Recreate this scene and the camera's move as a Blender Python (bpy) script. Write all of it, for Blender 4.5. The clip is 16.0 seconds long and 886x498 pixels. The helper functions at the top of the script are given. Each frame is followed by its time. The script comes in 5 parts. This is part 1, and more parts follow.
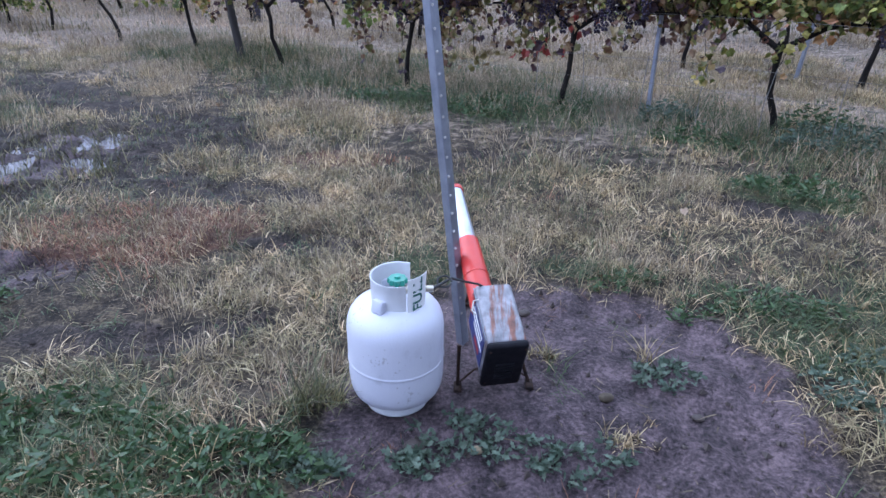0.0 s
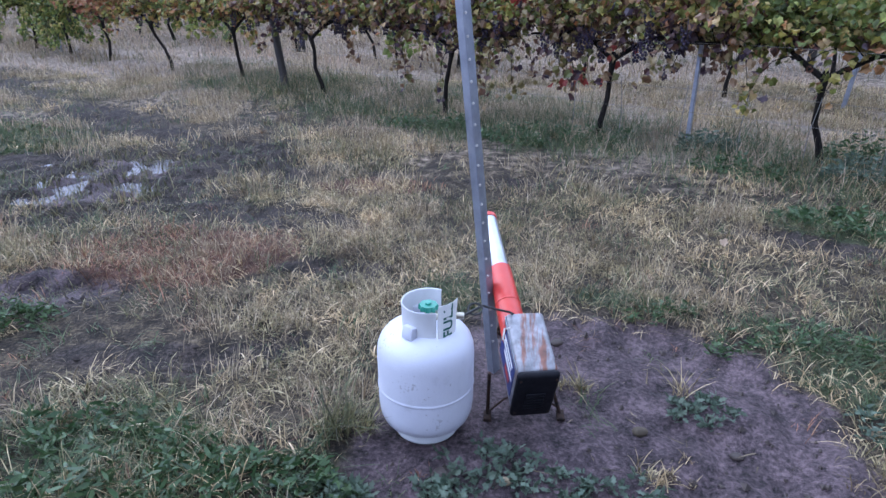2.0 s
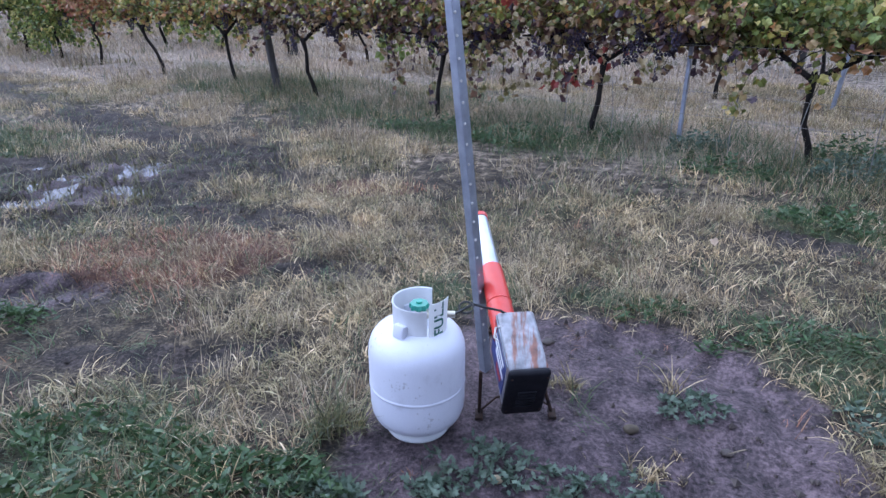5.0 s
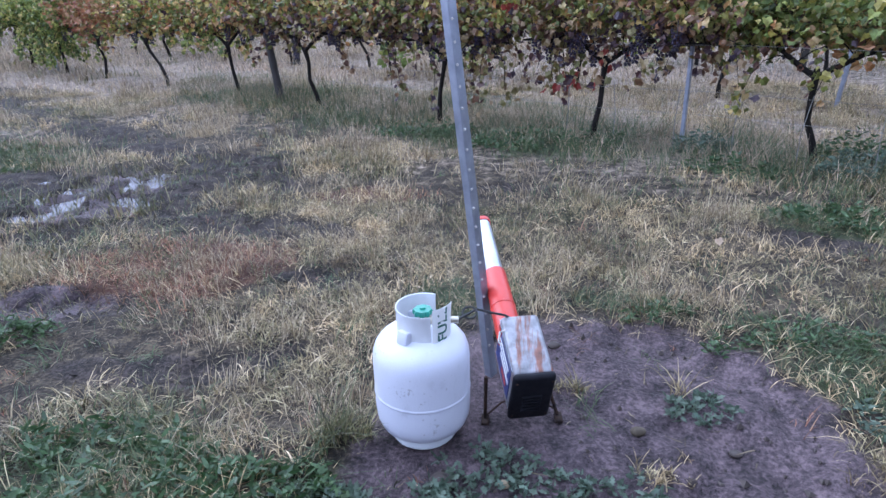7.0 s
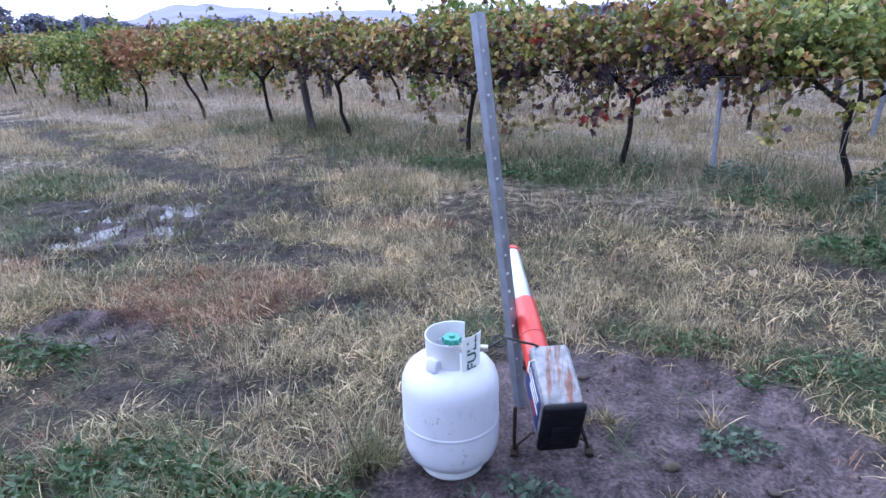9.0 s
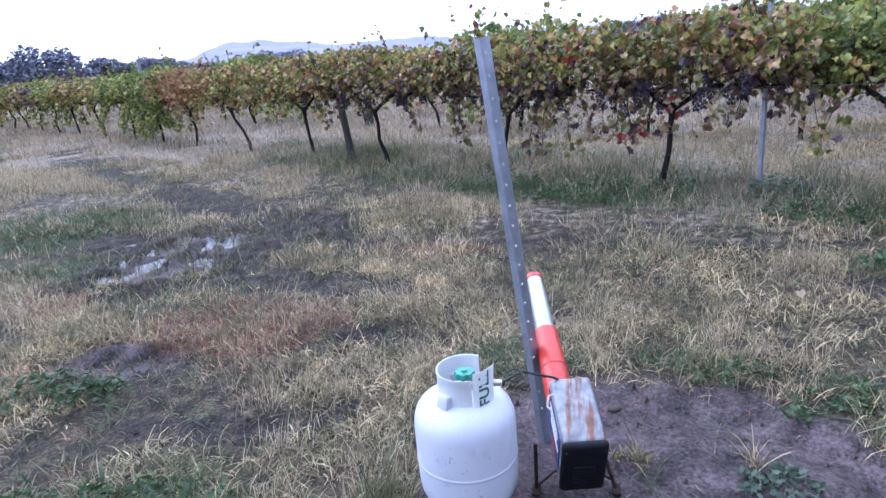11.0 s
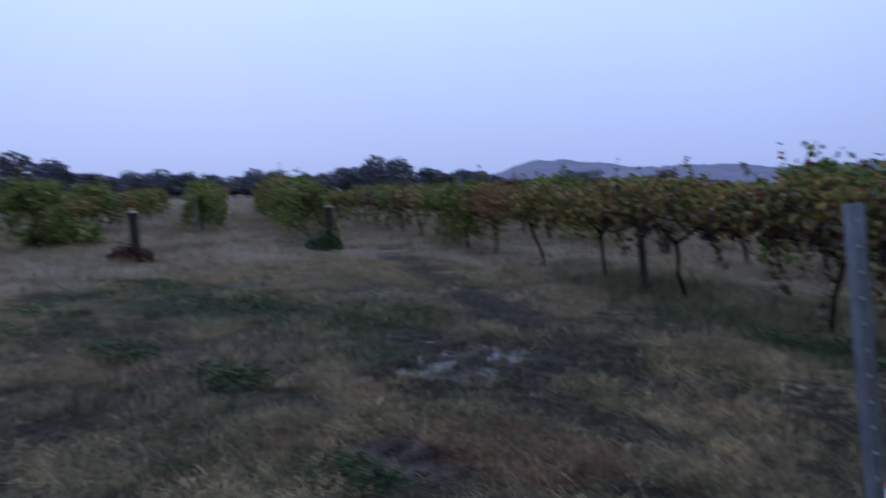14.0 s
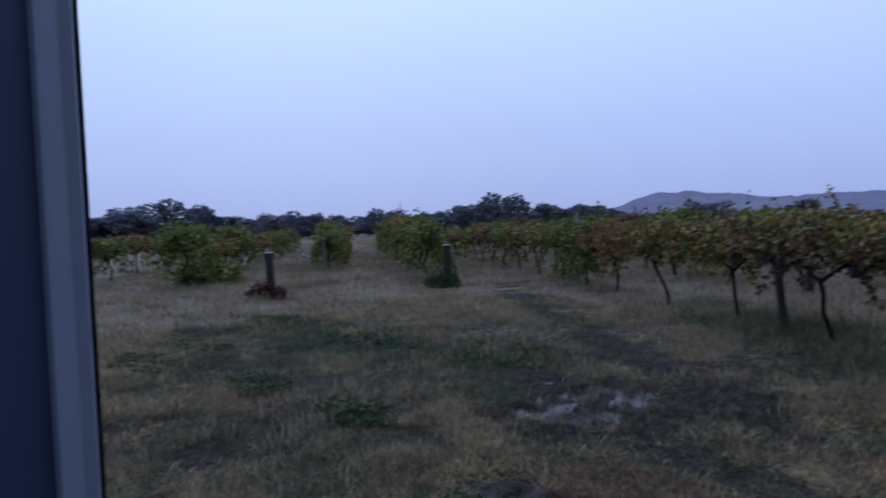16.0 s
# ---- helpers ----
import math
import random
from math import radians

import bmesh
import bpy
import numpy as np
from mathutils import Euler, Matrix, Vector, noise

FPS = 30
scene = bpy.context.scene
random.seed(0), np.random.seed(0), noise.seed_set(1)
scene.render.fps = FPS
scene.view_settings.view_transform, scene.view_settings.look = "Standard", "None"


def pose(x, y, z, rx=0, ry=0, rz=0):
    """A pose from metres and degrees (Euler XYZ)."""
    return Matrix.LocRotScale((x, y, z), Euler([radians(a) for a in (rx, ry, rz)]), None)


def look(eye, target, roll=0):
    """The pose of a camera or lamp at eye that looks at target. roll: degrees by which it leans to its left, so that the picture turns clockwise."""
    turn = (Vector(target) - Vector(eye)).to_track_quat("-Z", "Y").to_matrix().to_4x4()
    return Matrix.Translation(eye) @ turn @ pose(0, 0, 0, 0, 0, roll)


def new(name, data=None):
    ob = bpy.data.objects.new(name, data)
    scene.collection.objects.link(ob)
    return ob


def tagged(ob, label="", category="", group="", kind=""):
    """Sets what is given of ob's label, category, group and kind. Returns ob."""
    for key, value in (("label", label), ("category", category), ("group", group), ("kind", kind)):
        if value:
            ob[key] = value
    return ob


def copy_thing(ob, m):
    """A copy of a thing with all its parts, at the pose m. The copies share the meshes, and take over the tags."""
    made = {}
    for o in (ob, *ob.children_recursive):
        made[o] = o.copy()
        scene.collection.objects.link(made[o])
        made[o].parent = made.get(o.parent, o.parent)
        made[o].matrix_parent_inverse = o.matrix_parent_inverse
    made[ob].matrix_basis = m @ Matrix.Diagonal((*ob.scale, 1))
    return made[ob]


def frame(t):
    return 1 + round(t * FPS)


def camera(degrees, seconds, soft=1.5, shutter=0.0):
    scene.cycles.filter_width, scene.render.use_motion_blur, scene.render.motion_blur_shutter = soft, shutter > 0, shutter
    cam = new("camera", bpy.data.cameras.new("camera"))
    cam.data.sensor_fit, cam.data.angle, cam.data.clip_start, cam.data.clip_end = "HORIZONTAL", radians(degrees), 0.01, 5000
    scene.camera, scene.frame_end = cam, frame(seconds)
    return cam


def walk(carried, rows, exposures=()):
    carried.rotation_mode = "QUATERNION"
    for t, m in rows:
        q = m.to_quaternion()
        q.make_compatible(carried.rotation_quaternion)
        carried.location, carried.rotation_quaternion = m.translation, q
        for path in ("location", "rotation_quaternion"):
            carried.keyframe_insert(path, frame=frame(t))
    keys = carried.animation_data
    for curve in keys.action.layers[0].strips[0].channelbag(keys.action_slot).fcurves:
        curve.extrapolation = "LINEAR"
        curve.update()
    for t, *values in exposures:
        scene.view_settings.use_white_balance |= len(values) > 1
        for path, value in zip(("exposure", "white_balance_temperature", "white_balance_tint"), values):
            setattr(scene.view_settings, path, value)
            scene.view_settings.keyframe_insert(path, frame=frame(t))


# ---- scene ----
cam = camera(71.5, 16.0, shutter=0.5)
PATH = [
    (0, (0.042, 0.236, 1.217), (0.017, 2.031, 0.336), 0.6),
    (0.5, (0.049, 0.251, 1.207), (0.015, 2.048, 0.33), -0.4),
    (1, (0.056, 0.245, 1.207), (-0.037, 2.05, 0.349), -0.1),
    (1.5, (0.048, 0.236, 1.218), (-0.065, 2.058, 0.403), 0.6),
    (2, (0.056, 0.23, 1.221), (-0.09, 2.056, 0.418), 0.0),
    (2.5, (0.062, 0.227, 1.209), (-0.075, 2.063, 0.427), 0.9),
    (3, (0.066, 0.229, 1.212), (-0.062, 2.076, 0.457), -0.1),
    (3.5, (0.07, 0.222, 1.219), (-0.063, 2.075, 0.479), -0.4),
    (4, (0.066, 0.223, 1.215), (-0.063, 2.053, 0.419), 0.2),
    (6.3, (0.066, 0.222, 1.209), (-0.087, 2.067, 0.452), -1.3),
    (6.5, (0.074, 0.217, 1.217), (-0.092, 2.065, 0.468), -1.4),
    (7, (0.078, 0.222, 1.212), (-0.07, 2.059, 0.435), -1.5),
    (7.5, (0.076, 0.22, 1.219), (-0.062, 2.077, 0.489), -1.0),
    (8, (0.077, 0.225, 1.219), (-0.123, 2.094, 0.537), -2.5),
    (8.5, (0.066, 0.206, 1.212), (-0.138, 2.071, 0.519), -1.9),
    (10.8, (0.154, 0.276, 1.202), (-0.241, 2.147, 0.616), -4.6),
    (11, (0.171, 0.282, 1.209), (-0.224, 2.147, 0.603), -5.0),
    (11.5, (0.209, 0.301, 1.209), (-0.26, 2.14, 0.579), -7.3),
    (12, (0.182, 0.309, 1.206), (-0.214, 2.175, 0.602), -6.5),
    (12.5, (0.134, 0.313, 1.228), (-0.115, 2.217, 0.67), -2.0),
    (13, (0.145, 0.324, 1.254), (-0.331, 2.216, 0.814), -1.9),
    (13.5, (0.11, 0.306, 1.282), (-0.640, 2.127, 0.929), -1.3),
    (14, (0.063, 0.295, 1.293), (-1.138, 1.881, 1.095), -1.2),
    (14.5, (0.08, 0.243, 1.328), (-1.348, 1.641, 1.257), -2.1),
    (15, (0.094, 0.252, 1.323), (-1.439, 1.534, 1.244), -2.8),
    (15.5, (0.097, 0.262, 1.319), (-1.508, 1.452, 1.235), -3.7),
    (16, (0.089, 0.257, 1.325), (-1.393, 1.597, 1.256), -2.3),
]
EXPOSURES = [(0, 0.97, 6230, 13), (4.2, 1.0, 6230, 13), (6.3, 1.14, 6230, 13), (8.5, 1.22, 6230, 13), (10.8, 1.25, 6230, 13), (12.6, 1.28, 6230, 12), (13.0, 0.98, 6300, 11),
             (13.5, -0.38, 5900, 8), (14.0, -0.93, 5950, 8), (14.6, -1.1, 5950, 7), (16, -1.07, 5950, 7)]
UNIT = 1.12  # metres to one unit of the plan below
walk(cam, [(t, look([UNIT * c for c in eye], [UNIT * c for c in target], roll)) for t, eye, target, roll in PATH], EXPOSURES)

# ---- sky and sun: overcast dusk ----
world = bpy.data.worlds.new("overcast_dusk")
scene.world = world
world.use_nodes = True
wn, wl = world.node_tree.nodes, world.node_tree.links
wn.clear()
w_out = wn.new("ShaderNodeOutputWorld")
w_bg = wn.new("ShaderNodeBackground")
w_bg.inputs["Strength"].default_value = 1.0
w_sky = wn.new("ShaderNodeTexSky")
w_sky.sky_type = "NISHITA"
w_sky.sun_disc = False
w_sky.sun_elevation, w_sky.sun_rotation = radians(38), radians(-60)
w_sky.air_density, w_sky.dust_density = 1.0, 3.0
w_dim = wn.new("ShaderNodeVectorMath")
w_dim.operation = "SCALE"
w_dim.inputs["Scale"].default_value = 0.05
w_tc = wn.new("ShaderNodeTexCoord")
w_sep = wn.new("ShaderNodeSeparateXYZ")
w_ramp = wn.new("ShaderNodeValToRGB")
w_ramp.color_ramp.elements[0].position, w_ramp.color_ramp.elements[0].color = 0.0, (0.85, 0.99, 1.75, 1)
w_ramp.color_ramp.elements[1].position, w_ramp.color_ramp.elements[1].color = 0.45, (1.61, 1.99, 2.78, 1)
w_noise = wn.new("ShaderNodeTexNoise")
w_noise.inputs["Scale"].default_value = 1.6
w_noise.inputs["Detail"].default_value = 3.0
w_soft = wn.new("ShaderNodeMapRange")
w_soft.inputs["To Min"].default_value, w_soft.inputs["To Max"].default_value = 0.94, 1.06
w_cloud = wn.new("ShaderNodeVectorMath")
w_cloud.operation = "SCALE"
w_mix = wn.new("ShaderNodeMix")
w_mix.data_type = "RGBA"
w_mix.inputs["Factor"].default_value = 0.85
wl.new(w_tc.outputs["Generated"], w_sep.inputs[0])
wl.new(w_tc.outputs["Generated"], w_noise.inputs["Vector"])
wl.new(w_sep.outputs["Z"], w_ramp.inputs[0])
wl.new(w_noise.outputs["Fac"], w_soft.inputs["Value"])
wl.new(w_ramp.outputs[0], w_cloud.inputs[0])
wl.new(w_soft.outputs[0], w_cloud.inputs["Scale"])
w_dot = wn.new("ShaderNodeVectorMath")
w_dot.operation = "DOT_PRODUCT"
w_dot.inputs[1].default_value = (-0.74, 0.62, 0.26)
w_side = wn.new("ShaderNodeMapRange")
w_side.inputs["From Min"].default_value, w_side.inputs["From Max"].default_value = -0.9, 0.75
w_side.inputs["To Min"].default_value, w_side.inputs["To Max"].default_value = 0.15, 1.0
w_glow = wn.new("ShaderNodeVectorMath")
w_glow.operation = "SCALE"
wl.new(w_tc.outputs["Generated"], w_dot.inputs[0])
wl.new(w_dot.outputs["Value"], w_side.inputs["Value"])
wl.new(w_cloud.outputs[0], w_glow.inputs[0])
wl.new(w_side.outputs[0], w_glow.inputs["Scale"])
wl.new(w_sky.outputs[0], w_dim.inputs[0])
wl.new(w_dim.outputs[0], w_mix.inputs["A"])
wl.new(w_glow.outputs[0], w_mix.inputs["B"])
wl.new(w_mix.outputs["Result"], w_bg.inputs["Color"])
wl.new(w_bg.outputs[0], w_out.inputs[0])

sun = new("sun", bpy.data.lights.new("sun", "SUN"))
sun.data.energy, sun.data.angle, sun.data.color = 0.25, radians(40), (1.0, 0.97, 0.95)
sun.matrix_world = look((-6, 5, 7), (0, 0, 0))


# ---- materials ----
def nodes_of(name):
    m = bpy.data.materials.new(name)
    m.use_nodes = True
    nt = m.node_tree
    return m, nt.nodes, nt.links, nt.nodes["Principled BSDF"]


def ramp_node(n, stops):
    r = n.new("ShaderNodeValToRGB")
    e = r.color_ramp.elements
    e[0].position, e[0].color = stops[0][0], (*stops[0][1], 1)
    e[1].position, e[1].color = stops[-1][0], (*stops[-1][1], 1)
    for p, c in stops[1:-1]:
        k = e.new(p)
        k.color = (*c, 1)
    return r


def noise_node(n, l, scale, detail=4.0, vec=None, rough=0.6):
    t = n.new("ShaderNodeTexNoise")
    t.inputs["Scale"].default_value, t.inputs["Detail"].default_value, t.inputs["Roughness"].default_value = scale, detail, rough
    if vec is not None:
        l.new(vec, t.inputs["Vector"])
    return t


def mix_node(n, l, fac, a, b, blend="MIX"):
    m = n.new("ShaderNodeMix")
    m.data_type, m.blend_type = "RGBA", blend
    for key, v in (("Factor", fac), ("A", a), ("B", b)):
        if hasattr(v, "is_output"):
            l.new(v, m.inputs[key])
        else:
            m.inputs[key].default_value = v if key == "Factor" else (*v, 1)
    return m.outputs["Result"]


def bump_node(n, l, p, height, strength, dist):
    b = n.new("ShaderNodeBump")
    b.inputs["Strength"].default_value, b.inputs["Distance"].default_value = strength, dist
    l.new(height, b.inputs["Height"])
    l.new(b.outputs[0], p.inputs["Normal"])


def surface(name, stops, scale=8.0, rough=0.6, metal=0.0, bump=0.3, dist=0.003, fine=60.0, rough_var=0.15, stretch=(1, 1, 1)):
    """Mottled surface: broad variation in colour, fine grain in relief and gloss."""
    m, n, l, p = nodes_of(name)
    tc = n.new("ShaderNodeTexCoord")
    mp = n.new("ShaderNodeMapping")
    mp.inputs["Scale"].default_value = stretch
    l.new(tc.outputs["Object"], mp.inputs[0])
    a = noise_node(n, l, scale, 5, mp.outputs[0])
    f = noise_node(n, l, fine, 3, mp.outputs[0])
    r = ramp_node(n, stops)
    l.new(a.outputs["Fac"], r.inputs[0])
    l.new(r.outputs[0], p.inputs["Base Color"])
    mr = n.new("ShaderNodeMapRange")
    mr.inputs["To Min"].default_value, mr.inputs["To Max"].default_value = max(0.03, rough - rough_var), min(1, rough + rough_var)
    l.new(f.outputs["Fac"], mr.inputs["Value"])
    l.new(mr.outputs[0], p.inputs["Roughness"])
    p.inputs["Metallic"].default_value = metal
    bump_node(n, l, p, f.outputs["Fac"], bump, dist)
    return m


def foliage(name, stops, rough=0.55, through_light=0.25, spot=30.0, drift=0.0):
    """Leaves and blades: colour differs from one to the next, with blotches, some light shining through."""
    m, n, l, p = nodes_of(name)
    g = n.new("ShaderNodeNewGeometry")
    r = ramp_node(n, stops)
    o = n.new("ShaderNodeObjectInfo")
    add = n.new("ShaderNodeMath")
    add.operation = "ADD"
    part_ = n.new("ShaderNodeMath")
    part_.operation = "FRACT"
    l.new(g.outputs["Random Per Island"], add.inputs[0])
    l.new(o.outputs["Random"], add.inputs[1])
    l.new(add.outputs[0], part_.inputs[0])
    l.new(part_.outputs[0], r.inputs[0])
    a = noise_node(n, l, spot, 3, g.outputs["Position"])
    dark = ramp_node(n, [(0.35, (0.6, 0.55, 0.5)), (0.65, (1.1, 1.1, 1.1))])
    l.new(a.outputs["Fac"], dark.inputs[0])
    col = mix_node(n, l, 1.0, r.outputs[0], dark.outputs[0], "MULTIPLY")
    if drift:
        b = noise_node(n, l, drift, 3, g.outputs["Position"], 0.65)
        tone = ramp_node(n, [(0.36, (0.50, 0.43, 0.37)), (0.45, (0.90, 0.92, 0.78)), (0.52, (1.32, 1.26, 1.18)), (0.62, (1.68, 1.52, 1.36))])
        l.new(b.outputs["Fac"], tone.inputs[0])
        col = mix_node(n, l, 1.0, col, tone.outputs[0], "MULTIPLY")
    l.new(col, p.inputs["Base Color"])
    p.inputs["Roughness"].default_value = rough
    t = n.new("ShaderNodeBsdfTranslucent")
    l.new(col, t.inputs["Color"])
    mx = n.new("ShaderNodeMixShader")
    mx.inputs[0].default_value = through_light
    l.new(p.outputs[0], mx.inputs[1])
    l.new(t.outputs[0], mx.inputs[2])
    l.new(mx.outputs[0], n["Material Output"].inputs[0])
    return m


M_STRAW = foliage("dry_straw", [(0.0, (0.0856, 0.0657, 0.0406)), (0.3, (0.232, 0.183, 0.111)), (0.7, (0.404, 0.331, 0.204)), (1.0, (0.611, 0.517, 0.339))], drift=2.2)
M_BLEACHED = foliage("bleached_straw", [(0.0, (0.381, 0.302, 0.19)), (0.6, (0.56, 0.459, 0.314)), (1.0, (0.694, 0.594, 0.437))], drift=2.2)
M_LITTER = foliage("dead_litter", [(0.0, (0.035, 0.026, 0.018)), (0.6, (0.11, 0.085, 0.055)), (1.0, (0.28, 0.22, 0.14))], 0.8, 0.05)
M_CLOD = surface("wet_clod", [(0.3, (0.02, 0.014, 0.012)), (0.7, (0.075, 0.055, 0.047))], 20, 0.7)
M_PALE = foliage("pale_pinkish_straw", [(0.0, (0.26, 0.205, 0.16)), (0.5, (0.36, 0.29, 0.23)), (1.0, (0.46, 0.38, 0.31))], drift=0.5)
M_TUSSOCK = foliage("tussock_straw", [(0.0, (0.164, 0.121, 0.0745)), (0.4, (0.366, 0.287, 0.186)), (0.8, (0.53, 0.426, 0.292)), (1.0, (0.706, 0.586, 0.422))], 0.6, 0.35)
M_MAROON = foliage("maroon_weed", [(0.0, (0.055, 0.018, 0.018)), (1.0, (0.13, 0.04, 0.035))], 0.6, 0.15)
M_OLIVE = foliage("olive_grass", [(0.0, (0.041, 0.051, 0.024)), (0.5, (0.110, 0.115, 0.055)), (1.0, (0.26, 0.235, 0.135))], drift=2.7)
M_GREEN = foliage("green_grass", [(0.0, (0.0414, 0.0747, 0.0272)), (0.6, (0.0683, 0.114, 0.0445)), (1.0, (0.129, 0.158, 0.0717))])
M_RED = foliage("russet_grass", [(0.0, (0.10, 0.045, 0.033)), (0.5, (0.24, 0.11, 0.075)), (0.8, (0.34, 0.20, 0.13)), (1.0, (0.46, 0.35, 0.24))], drift=3.0)
M_WEED = foliage("weed_leaf", [(0.0, (0.0287, 0.0679, 0.0238)), (0.6, (0.0587, 0.114, 0.0416)), (1.0, (0.0975, 0.156, 0.0689))], 0.5)
M_WEED_GREY = foliage("grey_green_weed", [(0.0, (0.06, 0.10, 0.07)), (1.0, (0.13, 0.18, 0.13))], 0.6)
M_LEAF_MIX = foliage("vine_leaf_turning", [(0.0, (0.0793, 0.112, 0.0322)), (0.3, (0.171, 0.192, 0.0517)), (0.52, (0.305, 0.267, 0.0747)), (0.64, (0.415, 0.31, 0.161)), (0.76, (0.329, 0.161, 0.0633)), (0.88, (0.159, 0.0682, 0.046)), (1.0, (0.0427, 0.0248, 0.0403))], 0.5, 0.35, drift=4.0)
M_LEAF_BROWN = foliage("vine_leaf_brown", [(0.0, (0.132, 0.144, 0.048)), (0.25, (0.204, 0.156, 0.06)), (0.42, (0.36, 0.252, 0.144)), (0.55, (0.192, 0.102, 0.054)), (0.75, (0.09, 0.042, 0.042)), (1.0, (0.036, 0.0216, 0.042))], 0.5, 0.3)
M_LEAF_GREEN = foliage("vine_leaf_green", [(0.0, (0.072, 0.112, 0.0336)), (0.45, (0.138, 0.194, 0.054)), (0.8, (0.264, 0.294, 0.084)), (1.0, (0.36, 0.294, 0.132))], 0.55, 0.38, drift=4.0)
M_LEAF_ORANGE = foliage("vine_leaf_orange", [(0.0, (0.156, 0.168, 0.06)), (0.4, (0.336, 0.204, 0.084)), (0.8, (0.384, 0.156, 0.084)), (1.0, (0.24, 0.084, 0.054))], 0.55, 0.3)
M_LEAF_RED = foliage("vine_leaf_crimson", [(0.0, (0.22, 0.03, 0.03)), (1.0, (0.36, 0.06, 0.045))], 0.5, 0.3)
# Gum leaves lightened toward blue: distance haze put into the base colour.
M_TREE_LEAF_HAZED = foliage("gum_leaf_hazed", [(0.0, (0.12, 0.135, 0.20)), (0.6, (0.17, 0.185, 0.255)), (1.0, (0.22, 0.235, 0.30))], 0.6, 0.1, 0.8)
M_BARK = surface("vine_bark", [(0.35, (0.006, 0.005, 0.0045)), (0.7, (0.022, 0.017, 0.015))], 30, 0.85, 0, 0.9, 0.01, 90, 0.1, (1, 1, 0.25))
M_TREE_BARK = surface("gum_bark", [(0.3, (0.08, 0.065, 0.055)), (0.7, (0.22, 0.19, 0.17))], 3, 0.85, 0, 0.5, 0.02, 20)
M_POST = surface("weathered_post", [(0.3, (0.020, 0.017, 0.016)), (0.7, (0.062, 0.054, 0.050))], 12, 0.85, 0, 0.8, 0.008, 70, 0.1, (1, 1, 0.12))
M_CAP = surface("pale_cut_wood", [(0.3, (0.42, 0.40, 0.38)), (0.7, (0.62, 0.60, 0.58))], 20, 0.8)
M_GALV = surface("galvanised_steel", [(0.3, (0.22, 0.24, 0.29)), (0.7, (0.36, 0.39, 0.46))], 14, 0.5, 0.75, 0.2, 0.001, 90)
M_WIRE = surface("fence_wire", [(0.3, (0.18, 0.17, 0.16)), (0.7, (0.30, 0.29, 0.28))], 14, 0.6, 0.7)
M_GRAPE = surface("grape_skin", [(0.3, (0.012, 0.008, 0.022)), (0.7, (0.04, 0.025, 0.06))], 20, 0.45, 0, 0.1)
M_BOTTLE = surface("white_enamel", [(0.30, (0.40, 0.405, 0.46)), (0.42, (0.51, 0.52, 0.59)), (0.8, (0.57, 0.58, 0.65))], 7, 0.42, 0, 0.35, 0.002, 150, 0.10)
def grimy(m):
    """Fine dark specks and scuffs on paint."""
    n, l = m.node_tree.nodes, m.node_tree.links
    p = n["Principled BSDF"]
    tc = n.new("ShaderNodeTexCoord")
    a = noise_node(n, l, 120, 2, tc.outputs["Object"], 0.5)
    b = noise_node(n, l, 9, 3, tc.outputs["Object"], 0.6)
    mul = n.new("ShaderNodeMath")
    mul.operation = "MULTIPLY"
    l.new(a.outputs["Fac"], mul.inputs[0])
    l.new(b.outputs["Fac"], mul.inputs[1])
    cut = ramp_node(n, [(0.375, (1, 1, 1)), (0.43, (0.68, 0.66, 0.64))])
    l.new(mul.outputs[0], cut.inputs[0])
    old = p.inputs["Base Color"].links[0].from_socket
    l.new(mix_node(n, l, 1.0, old, cut.outputs[0], "MULTIPLY"), p.inputs["Base Color"])


grimy(M_BOTTLE)
M_COLLAR = surface("grey_white_enamel", [(0.3, (0.50, 0.51, 0.53)), (0.7, (0.60, 0.61, 0.63))], 10, 0.5, 0, 0.15, 0.001, 120)
M_KNOB = surface("green_plastic", [(0.3, (0.01, 0.16, 0.12)), (0.7, (0.015, 0.24, 0.17))], 20, 0.4)
M_TAG = surface("white_film", [(0.3, (0.74, 0.76, 0.76)), (0.7, (0.84, 0.85, 0.85))], 12, 0.35)
M_TAG_INK = surface("dark_green_ink", [(0.3, (0.008, 0.09, 0.075)), (0.7, (0.012, 0.13, 0.10))], 30, 0.5)
M_BRASS = surface("dull_nickel_fitting", [(0.3, (0.42, 0.38, 0.30)), (0.7, (0.62, 0.58, 0.50))], 40, 0.35, 0.9)
M_RUBBER = surface("black_rubber", [(0.3, (0.010, 0.010, 0.012)), (0.7, (0.025, 0.025, 0.028))], 30, 0.6)
M_BLACK = surface("black_plastic", [(0.3, (0.004, 0.004, 0.006)), (0.7, (0.010, 0.010, 0.014))], 25, 0.62)
M_IRON = surface("dark_rusted_iron", [(0.3, (0.015, 0.012, 0.012)), (0.7, (0.06, 0.035, 0.025))], 40, 0.8, 0.3, 0.5)
M_ORANGE = surface("red_orange_paint", [(0.25, (0.40, 0.026, 0.022)), (0.5, (0.52, 0.04, 0.03)), (0.8, (0.58, 0.06, 0.045))], 9, 0.34, 0, 0.1, 0.001, 90)
M_SILVER = surface("silver_paint", [(0.3, (0.36, 0.38, 0.41)), (0.7, (0.52, 0.54, 0.57))], 9, 0.36, 0.6, 0.1, 0.001)
M_DOOR = surface("navy_panel", [(0.3, (0.040, 0.052, 0.115)), (0.7, (0.052, 0.066, 0.14))], 3, 0.45, 0, 0.05, 0.001)
M_SEAL = surface("grey_edge_trim", [(0.3, (0.21, 0.235, 0.34)), (0.7, (0.26, 0.285, 0.40))], 3, 0.5, 0, 0.05, 0.001)
